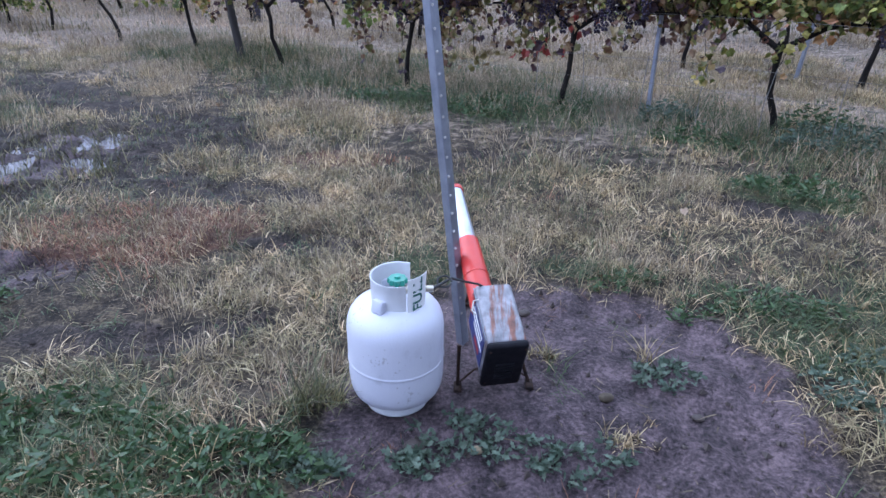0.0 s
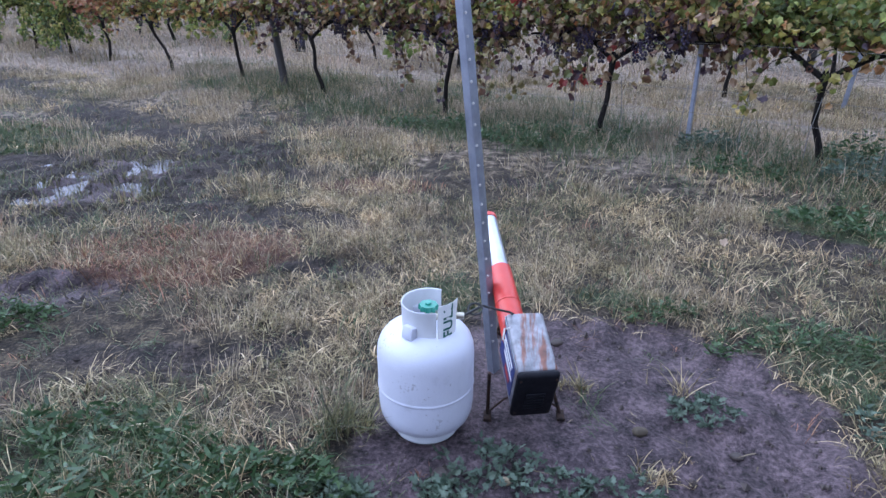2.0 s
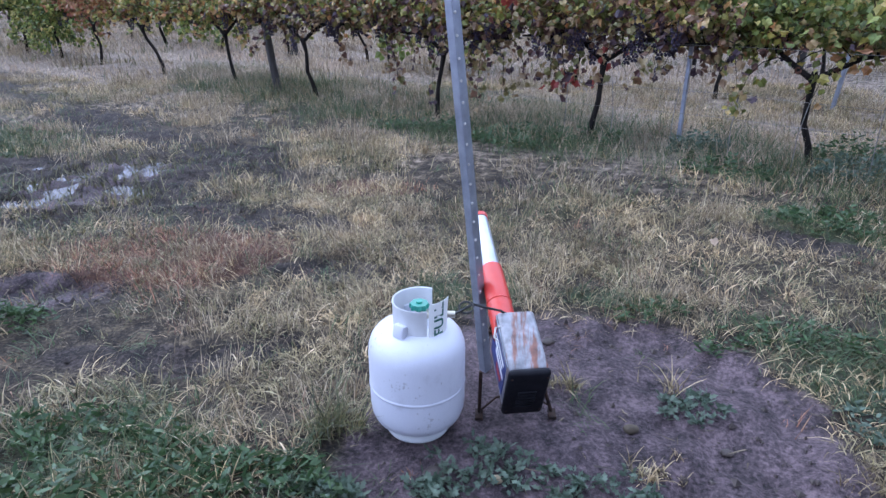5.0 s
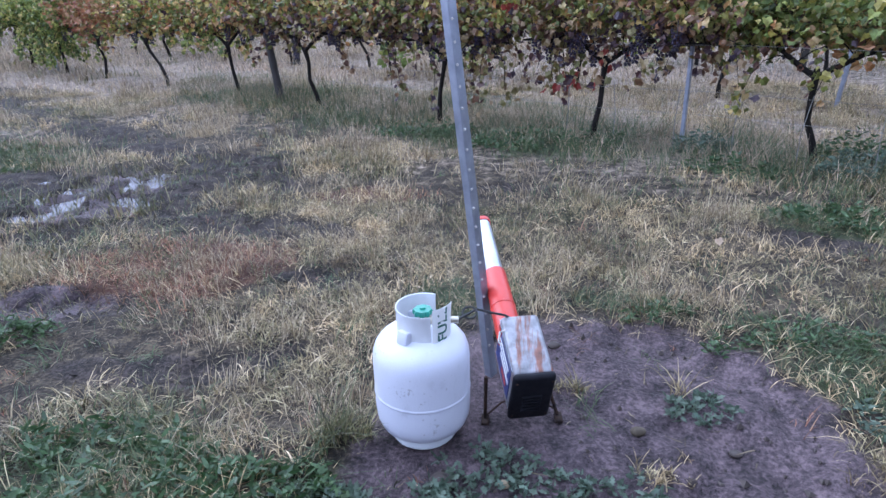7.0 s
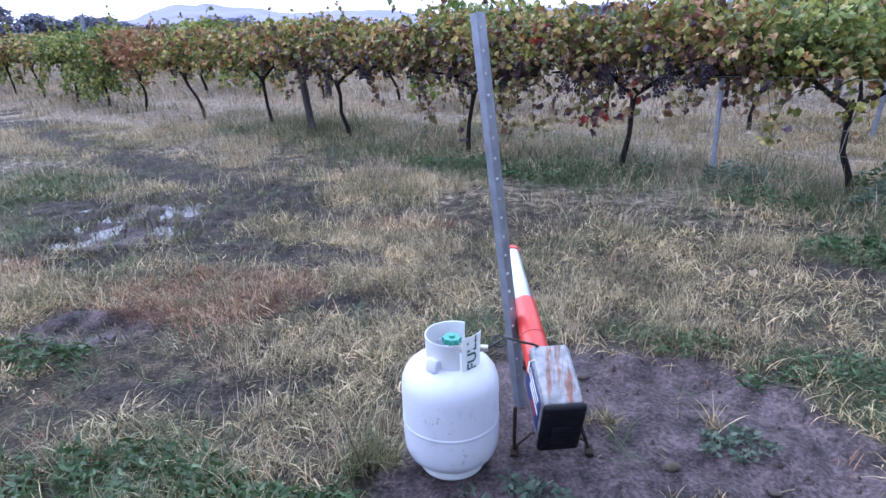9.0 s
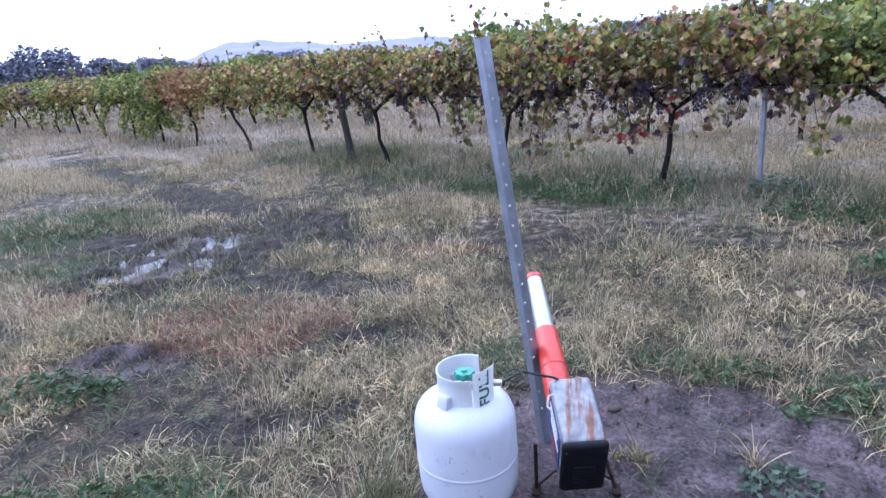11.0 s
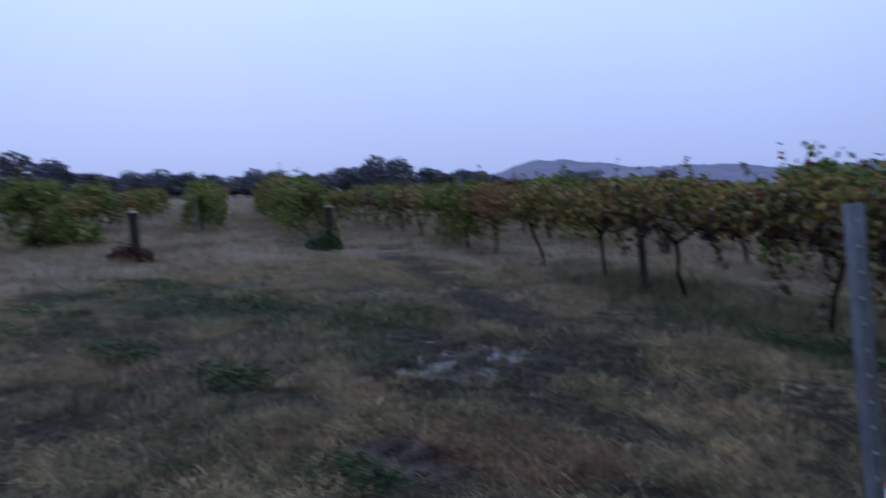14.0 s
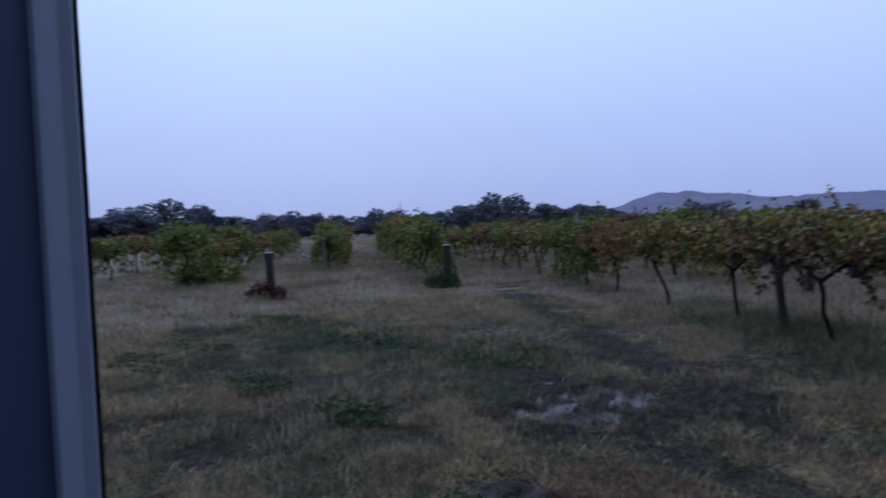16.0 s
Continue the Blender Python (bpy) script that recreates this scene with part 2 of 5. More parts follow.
M_LEAF_PALE = surface("dead_pale_leaf", [(0.3, (0.42, 0.30, 0.20)), (0.7, (0.60, 0.46, 0.34))], 30, 0.7)
M_DECAL_RED = surface("decal_red", [(0.3, (0.35, 0.03, 0.03)), (0.7, (0.45, 0.05, 0.04))], 30, 0.5)
M_DECAL_BLUE = surface("decal_blue", [(0.3, (0.02, 0.03, 0.14)), (0.7, (0.03, 0.05, 0.2))], 30, 0.5)


for m_, level in ((M_BLACK, 0.15), (M_DOOR, 0.25), (M_BARK, 0.2), (M_IRON, 0.2)):
    m_.node_tree.nodes["Principled BSDF"].inputs["Specular IOR Level"].default_value = level


def rusty_zinc():
    """Galvanised sheet with long rust runs."""
    m, n, l, p = nodes_of("rust_streaked_zinc")
    tc = n.new("ShaderNodeTexCoord")
    mp = n.new("ShaderNodeMapping")
    mp.inputs["Rotation"].default_value = (radians(-20), 0, radians(-10))
    mp.inputs["Scale"].default_value = (22, 3.2, 3)
    l.new(tc.outputs["Object"], mp.inputs[0])
    a = noise_node(n, l, 1.0, 6, mp.outputs[0], 0.65)
    f = noise_node(n, l, 26, 5, tc.outputs["Object"])
    zinc = ramp_node(n, [(0.3, (0.12, 0.118, 0.13)), (0.7, (0.31, 0.31, 0.335))])
    rust = ramp_node(n, [(0.3, (0.07, 0.026, 0.018)), (0.7, (0.27, 0.10, 0.058))])
    l.new(f.outputs["Fac"], zinc.inputs[0])
    l.new(f.outputs["Fac"], rust.inputs[0])
    cut = ramp_node(n, [(0.485, (0, 0, 0)), (0.56, (0.9, 0.9, 0.9))])
    l.new(a.outputs["Fac"], cut.inputs[0])
    l.new(mix_node(n, l, cut.outputs[0], zinc.outputs[0], rust.outputs[0]), p.inputs["Base Color"])
    p.inputs["Roughness"].default_value = 0.5
    p.inputs["Metallic"].default_value = 0.25
    bump_node(n, l, p, a.outputs["Fac"], 0.2, 0.001)
    return m


M_BOX = rusty_zinc()


def soil_material():
    m, n, l, p = nodes_of("soil_and_thatch")
    g = n.new("ShaderNodeNewGeometry")
    big = noise_node(n, l, 1.3, 5, g.outputs["Position"])
    mid = noise_node(n, l, 9.0, 6, g.outputs["Position"], 0.7)
    fine = noise_node(n, l, 70.0, 4, g.outputs["Position"], 0.7)
    straw = ramp_node(n, [(0.42, (0.010, 0.0075, 0.006)), (0.5, (0.036, 0.027, 0.019)), (0.60, (0.13, 0.10, 0.065))])
    # Purple tint in the mud colours stands in for reflected sky.
    mud = ramp_node(n, [(0.40, (0.010, 0.007, 0.008)), (0.46, (0.042, 0.029, 0.034)), (0.53, (0.082, 0.058, 0.067)), (0.60, (0.15, 0.108, 0.118))])
    rut = ramp_node(n, [(0.42, (0.006, 0.005, 0.0045)), (0.5, (0.026, 0.020, 0.018)), (0.58, (0.075, 0.057, 0.051))])
    green = ramp_node(n, [(0.4, (0.014, 0.018, 0.009)), (0.6, (0.055, 0.066, 0.032))])
    red = ramp_node(n, [(0.4, (0.04, 0.02, 0.016)), (0.6, (0.13, 0.065, 0.046))])
    speck = mix_node(n, l, 0.5, mid.outputs["Color"], fine.outputs["Color"])
    sp = n.new("ShaderNodeSeparateColor")
    l.new(speck, sp.inputs[0])
    l.new(sp.outputs[0], straw.inputs[0])
    col = straw.outputs[0]
    thatch = ramp_node(n, [(0.42, (0.075, 0.057, 0.045)), (0.5, (0.20, 0.156, 0.122)), (0.58, (0.38, 0.305, 0.245))])
    for key, r in (("thatch", thatch), ("green", green), ("red", red), ("rut", rut), ("mud", mud)):
        a = n.new("ShaderNodeAttribute")
        a.attribute_name = key
        mr = n.new("ShaderNodeMath")
        mr.operation = "MULTIPLY_ADD"
        l.new(mid.outputs["Fac"], mr.inputs[0])
        mr.inputs[1].default_value = 1.2
        mr.inputs[2].default_value = -0.6
        ad = n.new("ShaderNodeMath")
        ad.operation, ad.use_clamp = "ADD", True
        l.new(a.outputs["Fac"], ad.inputs[0])
        l.new(mr.outputs[0], ad.inputs[1])
        sh = ramp_node(n, [(0.32, (0, 0, 0)), (0.68, (1, 1, 1))])
        l.new(ad.outputs[0], sh.inputs[0])
        l.new(sp.outputs[0], r.inputs[0])
        col = mix_node(n, l, sh.outputs[0], col, r.outputs[0])
        wet = sh.outputs[0]
    tone = ramp_node(n, [(0.3, (0.75, 0.75, 0.75)), (0.7, (1.15, 1.12, 1.08))])
    l.new(big.outputs["Fac"], tone.inputs[0])
    l.new(mix_node(n, l, 1.0, col, tone.outputs[0], "MULTIPLY"), p.inputs["Base Color"])
    gl = n.new("ShaderNodeMapRange")
    gl.inputs["To Min"].default_value, gl.inputs["To Max"].default_value = 0.95, 0.46
    p.inputs["Specular IOR Level"].default_value = 0.30
    damp = n.new("ShaderNodeMath")
    damp.operation = "MULTIPLY"
    l.new(wet, damp.inputs[0])
    l.new(big.outputs["Fac"], damp.inputs[1])
    l.new(damp.outputs[0], gl.inputs["Value"])
    l.new(gl.outputs[0], p.inputs["Roughness"])
    bump_node(n, l, p, speck, 1.0, 0.035)
    return m


M_SOIL = soil_material()


def water_material():
    m, n, l, p = nodes_of("muddy_water")
    g = n.new("ShaderNodeNewGeometry")
    a = noise_node(n, l, 14, 3, g.outputs["Position"])
    r = ramp_node(n, [(0.3, (0.035, 0.03, 0.032)), (0.7, (0.06, 0.05, 0.055))])
    l.new(a.outputs["Fac"], r.inputs[0])
    l.new(r.outputs[0], p.inputs["Base Color"])
    p.inputs["Roughness"].default_value = 0.10
    p.inputs["IOR"].default_value = 1.33
    p.inputs["Specular IOR Level"].default_value = 0.2
    bump_node(n, l, p, a.outputs["Fac"], 0.25, 0.006)
    return m


M_WATER = water_material()


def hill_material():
    """Far wooded range; its distance mist is painted as blue emission."""
    m, n, l, p = nodes_of("range_mist_glow")
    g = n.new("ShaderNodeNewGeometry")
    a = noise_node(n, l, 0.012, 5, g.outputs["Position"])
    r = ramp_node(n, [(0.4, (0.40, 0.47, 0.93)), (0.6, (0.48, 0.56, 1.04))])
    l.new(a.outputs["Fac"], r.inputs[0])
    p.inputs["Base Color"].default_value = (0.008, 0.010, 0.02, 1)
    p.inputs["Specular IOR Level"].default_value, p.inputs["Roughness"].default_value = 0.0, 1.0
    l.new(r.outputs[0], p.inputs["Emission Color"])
    # The hills glow here only to imitate mist.
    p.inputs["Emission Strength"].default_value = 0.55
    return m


M_HILL = hill_material()


# ---- building helpers ----
def rnd(seed):
    return np.random.default_rng(seed)


def mesh_ob(name, verts, faces, material, parent=None, label="", smooth=False):
    me = bpy.data.meshes.new(name)
    me.from_pydata(np.asarray(verts, dtype=float).tolist(), [], np.asarray(faces).tolist() if isinstance(faces, np.ndarray) else faces)
    me.materials.append(material)
    if smooth:
        me.polygons.foreach_set("use_smooth", np.ones(len(me.polygons), dtype=bool))
    me.update()
    ob = new(name, me)
    ob.parent = parent
    if label:
        tagged(ob, label)
    return ob


def part(name, bm, material, parent, label="", smooth=True):
    """Links a bmesh, in the thing's own coordinates, as one mesh under a thing or a part."""
    bmesh.ops.recalc_face_normals(bm, faces=bm.faces[:])
    me = bpy.data.meshes.new(name)
    bm.to_mesh(me)
    bm.free()
    me.materials.append(material)
    if smooth:
        me.polygons.foreach_set("use_smooth", np.ones(len(me.polygons), dtype=bool))
        me.set_sharp_from_angle(angle=radians(38))
    ob = new(name, me)
    ob.parent = parent
    if label:
        tagged(ob, label)
    return ob


def thing(name, m, label, category, group="", kind=""):
    ob = new(name)
    ob.empty_display_size = 0.1
    ob.matrix_world = m
    return tagged(ob, label, category, group, kind)


def tube(points, radii, sides=8, bm=None, cap=True):
    bm = bm or bmesh.new()
    pts = [Vector(p) for p in points]
    rings = []
    side = None
    for i, p in enumerate(pts):
        d = (pts[min(i + 1, len(pts) - 1)] - pts[max(i - 1, 0)]).normalized()
        ref = side if side is not None else (Vector((1, 0, 0)) if abs(d.x) < 0.8 else Vector((0, 1, 0)))
        u = (ref - d * ref.dot(d)).normalized()
        v = d.cross(u)
        side = u
        rings.append([bm.verts.new(p + (u * math.cos(a) + v * math.sin(a)) * radii[i]) for a in (2 * math.pi * k / sides for k in range(sides))])
    for a, b in zip(rings, rings[1:]):
        for k in range(sides):
            bm.faces.new((a[k], a[(k + 1) % sides], b[(k + 1) % sides], b[k]))
    if cap:
        bm.faces.new(rings[0][::-1])
        bm.faces.new(rings[-1])
    return bm


def lathe(profile, sides=48, arc=(0.0, 2 * math.pi), bm=None):
    """Turns (radius, height) pairs round the z axis."""
    bm = bm or bmesh.new()
    full = abs(arc[1] - arc[0] - 2 * math.pi) < 1e-6
    n = sides if full else sides + 1
    rings = []
    for k in range(n):
        a = arc[0] + (arc[1] - arc[0]) * k / sides
        rings.append([bm.verts.new((r * math.cos(a), r * math.sin(a), z)) for r, z in profile])
    for k in range(sides):
        a, b = rings[k], rings[(k + 1) % n]
        for i in range(len(profile) - 1):
            bm.faces.new((a[i], b[i], b[i + 1], a[i + 1]))
    bmesh.ops.remove_doubles(bm, verts=bm.verts[:], dist=1e-6)
    return bm


def slab(lo, hi, bevel=0.0, segs=2, bm=None):
    b = bmesh.new()
    bmesh.ops.create_cube(b, size=1)
    for v in b.verts:
        v.co = Vector([lo[i] + (hi[i] - lo[i]) * (v.co[i] + 0.5) for i in range(3)])
    if bevel:
        bmesh.ops.bevel(b, geom=b.edges[:], offset=bevel, segments=segs, profile=0.5, affect="EDGES")
    return b


def shift(bm, m):
    bmesh.ops.transform(bm, matrix=m, verts=bm.verts[:])
    return bm


def lattice(x, y, seed):
    h = np.sin(x * 127.1 + y * 311.7 + seed * 74.7) * 43758.5453
    return h - np.floor(h)


def vnoise(x, y, seed=0):
    ix, iy = np.floor(x), np.floor(y)
    fx, fy = x - ix, y - iy
    fx, fy = fx * fx * (3 - 2 * fx), fy * fy * (3 - 2 * fy)
    a, b = lattice(ix, iy, seed), lattice(ix + 1, iy, seed)
    c, d = lattice(ix, iy + 1, seed), lattice(ix + 1, iy + 1, seed)
    return (a + (b - a) * fx) + ((c + (d - c) * fx) - (a + (b - a) * fx)) * fy


def fbm(x, y, seed=0, octaves=4):
    s, amp = 0, 0.5
    for k in range(octaves):
        s = s + amp * (vnoise(x * 2 ** k, y * 2 ** k, seed + k) - 0.5)
        amp *= 0.5
    return s


# ---- plan of the ground ----
def oval(x, y, cx, cy, rx, ry, turn=0.0, rag=0.5):
    """1 inside an oval patch, falling to 0 past its ragged edge."""
    c, s = math.cos(radians(turn)), math.sin(radians(turn))
    u, v = (x - cx) * c + (y - cy) * s, -(x - cx) * s + (y - cy) * c
    d = np.sqrt((u / rx) ** 2 + (v / ry) ** 2) + rag * fbm(x * 2.2, y * 2.2, 31)
    return np.clip((1.15 - d) / 0.3, 0, 1)


def track(x, y, pts, half):
    best = np.full(np.shape(x), 1e9)
    for (ax, ay), (bx, by) in zip(pts, pts[1:]):
        dx, dy = bx - ax, by - ay
        t = np.clip(((x - ax) * dx + (y - ay) * dy) / (dx * dx + dy * dy), 0, 1)
        best = np.minimum(best, np.hypot(x - ax - t * dx, y - ay - t * dy))
    return np.clip((1.3 - best / half - 1.6 * fbm(x * 1.7, y * 1.7, 57)) / 0.5, 0, 1)


ROW_SLOPE = 0.68
ROW_TURN = math.atan2(ROW_SLOPE, -1)


def row_off(x, y, k):
    return (y + ROW_SLOPE * x - k) / math.hypot(1, ROW_SLOPE)


def wet_patch(x, y):
    a = np.maximum(oval(x, y, -2.33, 4.16, 0.20, 0.50, 14, 1.0), oval(x, y, -2.78, 3.95, 0.22, 0.42, 0, 1.2))
    b = oval(x, y, -1.85, 2.52, 0.26, 0.13, 10, 0.9) * 0.8
    return np.maximum(a, b)


def patch_at(x, y):
    """The bare patch that the gas bottle stands on, and the silt round the puddles."""
    m = oval(x, y, 0.42, 1.55, 0.74, 0.92, -12, 0.45)
    return np.maximum(m, 0.9 * np.maximum(oval(x, y, -2.5, 4.05, 0.42, 0.55, 0, 0.9), oval(x, y, -1.9, 2.5, 0.34, 0.2, 0, 0.9)))


def rut_at(x, y):
    return np.clip(np.maximum(mud_at(x, y) * (np.hypot(x - 0.42, y - 1.55) > 1.05), 0.55 * bare_at(x, y)), 0, 1)


def mud_at(x, y):
    m = patch_at(x, y)
    for q in ((-2.45, 3.9, 0.75, 0.85, 0), (-1.15, 3.36, 0.48, 0.17, -12), (-1.8, 3.62, 0.5, 0.22, -10), (-1.85, 2.5, 0.4, 0.25, 0),
              (1.75, 3.18, 0.5, 0.13, -20), (-2.9, 2.7, 0.3, 0.15, 0), (-1.2, 2.0, 0.35, 0.12, 0), (-0.75, 2.1, 0.2, 0.1, 30), (-1.9, 4.75, 0.5, 0.3, 0), (0.2, 4.1, 0.35, 0.1, 0), (-0.6, 2.75, 0.35, 0.12, 0)):
        m = np.maximum(m, 0.95 * oval(x, y, *q) * np.clip(0.85 + 2.0 * fbm(x * 3, y * 3, 65), 0, 1))
    m = np.maximum(m, 0.95 * track(x, y, ((-9.5, 11.0), (-7.1, 8.35), (-5.1, 7.1), (-3.8, 6.1), (-2.85, 5.35), (-2.2, 4.8), (-1.5, 4.4)), 0.24) * np.clip(0.75 + 2.2 * fbm(x * 1.5, y * 1.5, 63), 0, 1))
    m = np.maximum(m, 0.85 * track(x, y, ((-9.0, 3.2), (-6.5, 3.9), (-4.6, 4.6), (-3.0, 4.3)), 0.25) * np.clip(0.6 + 2.2 * fbm(x * 1.5, y * 1.5, 67), 0, 1))
    return m


def red_at(x, y):
    m = oval(x, y, -1.48, 2.86, 0.62, 0.34, 5, 0.8)
    for q in ((-4.2, 5.5, 0.5, 0.3, 0), (-2.95, 3.05, 0.4, 0.22, 20), (-4.7, 2.3, 0.6, 0.22, 15), (-2.4, 2.3, 0.35, 0.18, 0), (-6.4, 4.9, 0.7, 0.25, 20), (-0.7, 4.0, 0.4, 0.18, 0)):
        m = np.maximum(m, 0.7 * oval(x, y, *q))
    return np.maximum(m, oval(x, y, -12.0, 6.15, 0.5, 0.35, 0, 0.8))


def bare_at(x, y):
    """Dark trodden earth with little grass."""
    m = np.zeros(np.shape(x))
    for q in ((-3.6, 2.0, 1.4, 0.7, 25), (-5.2, 3.0, 1.6, 0.7, 20), (-7.5, 3.8, 2.0, 0.6, 15), (-3.4, 5.2, 0.9, 0.5, -35), (-6.0, 8.0, 1.6, 0.6, -38), (-2.0, 3.4, 0.8, 0.5, 0)):
        m = np.maximum(m, oval(x, y, *q) * np.clip(0.8 + 2.4 * fbm(x * 1.8, y * 1.8, 85), 0.1, 1))
    return m


def green_at(x, y):
    strip = np.clip(1.35 - np.abs(row_off(x, y, 5.75)) / 0.5 + 1.5 * fbm(x, y, 71), 0, 1) * np.clip((x + 4.5) / 2, 0, 1)
    m = 0.62 * strip * np.clip(0.8 + 3 * fbm(x * 1.3, y * 1.3, 72), 0, 1)
    for q in ((-1.0, 1.45, 0.55, 0.32, 0), (-0.4, 1.45, 0.3, 0.15, 0), (-5.6, 4.1, 1.5, 0.5, 20), (1.25, 2.1, 0.5, 0.22, -45),
              (0.7, 2.5, 0.35, 0.1, -20), (1.9, 3.45, 0.4, 0.2, 0), (-2.3, 3.2, 0.35, 0.12, 0), (-7, 4.5, 2.0, 0.7, 10), (0.0, 2.55, 0.3, 0.12, 0), (2.0, 2.2, 0.5, 0.4, 0)):
        m = np.maximum(m, 0.75 * oval(x, y, *q) * np.clip(0.75 + 2.6 * fbm(x * 2.1, y * 2.1, 73), 0, 1))
    m = np.maximum(m, oval(x, y, -4.2, 4.85, 0.85, 0.75, 20, 0.9))
    m = np.maximum(m, 0.8 * oval(x, y, -3.2, 3.75, 0.4, 0.25, 0, 0.9))
    m = np.maximum(m, 0.8 * oval(x, y, 1.9, 3.45, 0.35, 0.28, 0, 0.7))
    return np.maximum(m, 0.85 * oval(x, y, -5.4, 4.1, 1.1, 0.4, 20, 0.9))


def thatch_at(x, y):
    """Where dead grass covers the soil closely."""
    far = np.maximum(np.clip((np.hypot(x + 0.8, y) - 4.2) / 5.5, 0, 1), np.clip((y - 3.2) / 2.0, 0, 1) * np.clip((x + 1.8) / 1.2, 0, 1))
    near = 0.22 * np.clip((fbm(x * 1.6, y * 1.6, 96, 3) + 0.05) / 0.15, 0, 1)
    return np.maximum(0.85 * far, near) * (1 - mud_at(x, y)) * (1 - 0.9 * bare_at(x, y)) * (1 - 0.5 * green_at(x, y)) * (1 - 0.6 * red_at(x, y)) * np.clip(0.8 + 1.2 * fbm(x * 0.5, y * 0.5, 97), 0.2, 1)


def ground_z(x, y):
    x, y = np.asarray(x, float), np.asarray(y, float)
    mud = mud_at(x, y)
    h = 0.09 * fbm(x * 0.9, y * 0.9, 3) + 0.03 * fbm(x * 5, y * 5, 9, 3) + mud * (0.095 * fbm(x * 8, y * 8, 12, 4) - 0.010) - wet_patch(x, y) * (0.047 + 0.15 * fbm(x * 11, y * 11, 46, 4))
    near = np.exp(-(((x - 0.03) / 0.45) ** 2 + ((y - 1.8) / 0.4) ** 2) ** 2)
    h = h * (1 - 0.9 * near)
    return h * np.clip(1.3 - np.hypot(x, y) / 90, 0.0, 1)


def ground_point(x, y):
    return float(looked_up("z", x, y))


def steps(lo, hi, fine, far):
    a = [*np.arange(lo, hi + fine / 2, fine)]
    up, g = [hi], fine
    while up[-1] < far:
        g *= 1.13
        up.append(up[-1] + g)
    down, g = [lo], fine
    while down[-1] > -far:
        g *= 1.13
        down.append(down[-1] - g)
    return np.array(down[:0:-1] + a + up[1:])


gx, gy = steps(-4.6, 2.4, 0.035, 3500), steps(1.0, 5.4, 0.035, 3500)
GX, GY = np.meshgrid(gx, gy)
GZ = ground_z(GX, GY)
nx, ny = len(gx), len(gy)
idx = np.arange(nx * ny).reshape(ny, nx)
quads = np.stack([idx[:-1, :-1], idx[:-1, 1:], idx[1:, 1:], idx[1:, :-1]], -1).reshape(-1, 4)
ground = mesh_ob("ground", np.stack([GX, GY, GZ], -1).reshape(-1, 3), quads, M_SOIL, smooth=True)
tagged(ground, "damp brown soil with flattened straw and bare muddy patches", "ground", kind="structure")
for key, fn in (("thatch", thatch_at), ("rut", rut_at), ("mud", patch_at), ("red", red_at), ("green", green_at)):
    ground.data.attributes.new(key, "FLOAT", "POINT").data.foreach_set("value", np.ascontiguousarray(fn(GX, GY).ravel().astype(np.float32)))


GRID = {key: fn(GX, GY) for key, fn in (("mud", mud_at), ("red", red_at), ("green", green_at), ("bare", bare_at))}
GRID["z"] = GZ


def looked_up(key, x, y):
    """The value of a ground layer at any place, between the nearest four points of the ground's grid."""
    x, y = np.asarray(x, float), np.asarray(y, float)
    i = np.clip(np.searchsorted(gx, x) - 1, 0, nx - 2)
    j = np.clip(np.searchsorted(gy, y) - 1, 0, ny - 2)
    u = np.clip((x - gx[i]) / (gx[i + 1] - gx[i]), 0, 1)
    v = np.clip((y - gy[j]) / (gy[j + 1] - gy[j]), 0, 1)
    a = GRID[key]
    return (a[j, i] * (1 - u) + a[j, i + 1] * u) * (1 - v) + (a[j + 1, i] * (1 - u) + a[j + 1, i + 1] * u) * v


def puddle(cx, cy, rx, ry, z, label):
    a = np.linspace(0, 2 * math.pi, 40, endpoint=False)
    v = np.stack([cx + rx * np.cos(a), cy + ry * np.sin(a), np.full(40, z)], -1)
    tagged(mesh_ob("water", v, [list(range(40))], M_WATER), label, "puddle", kind="structure")


puddle(-2.5, 4.08, 0.75, 0.95, -0.031, "shallow muddy puddle reflecting the pale sky")
puddle(-1.85, 2.52, 0.42, 0.28, -0.072, "small wet hollow between tufts of grass")


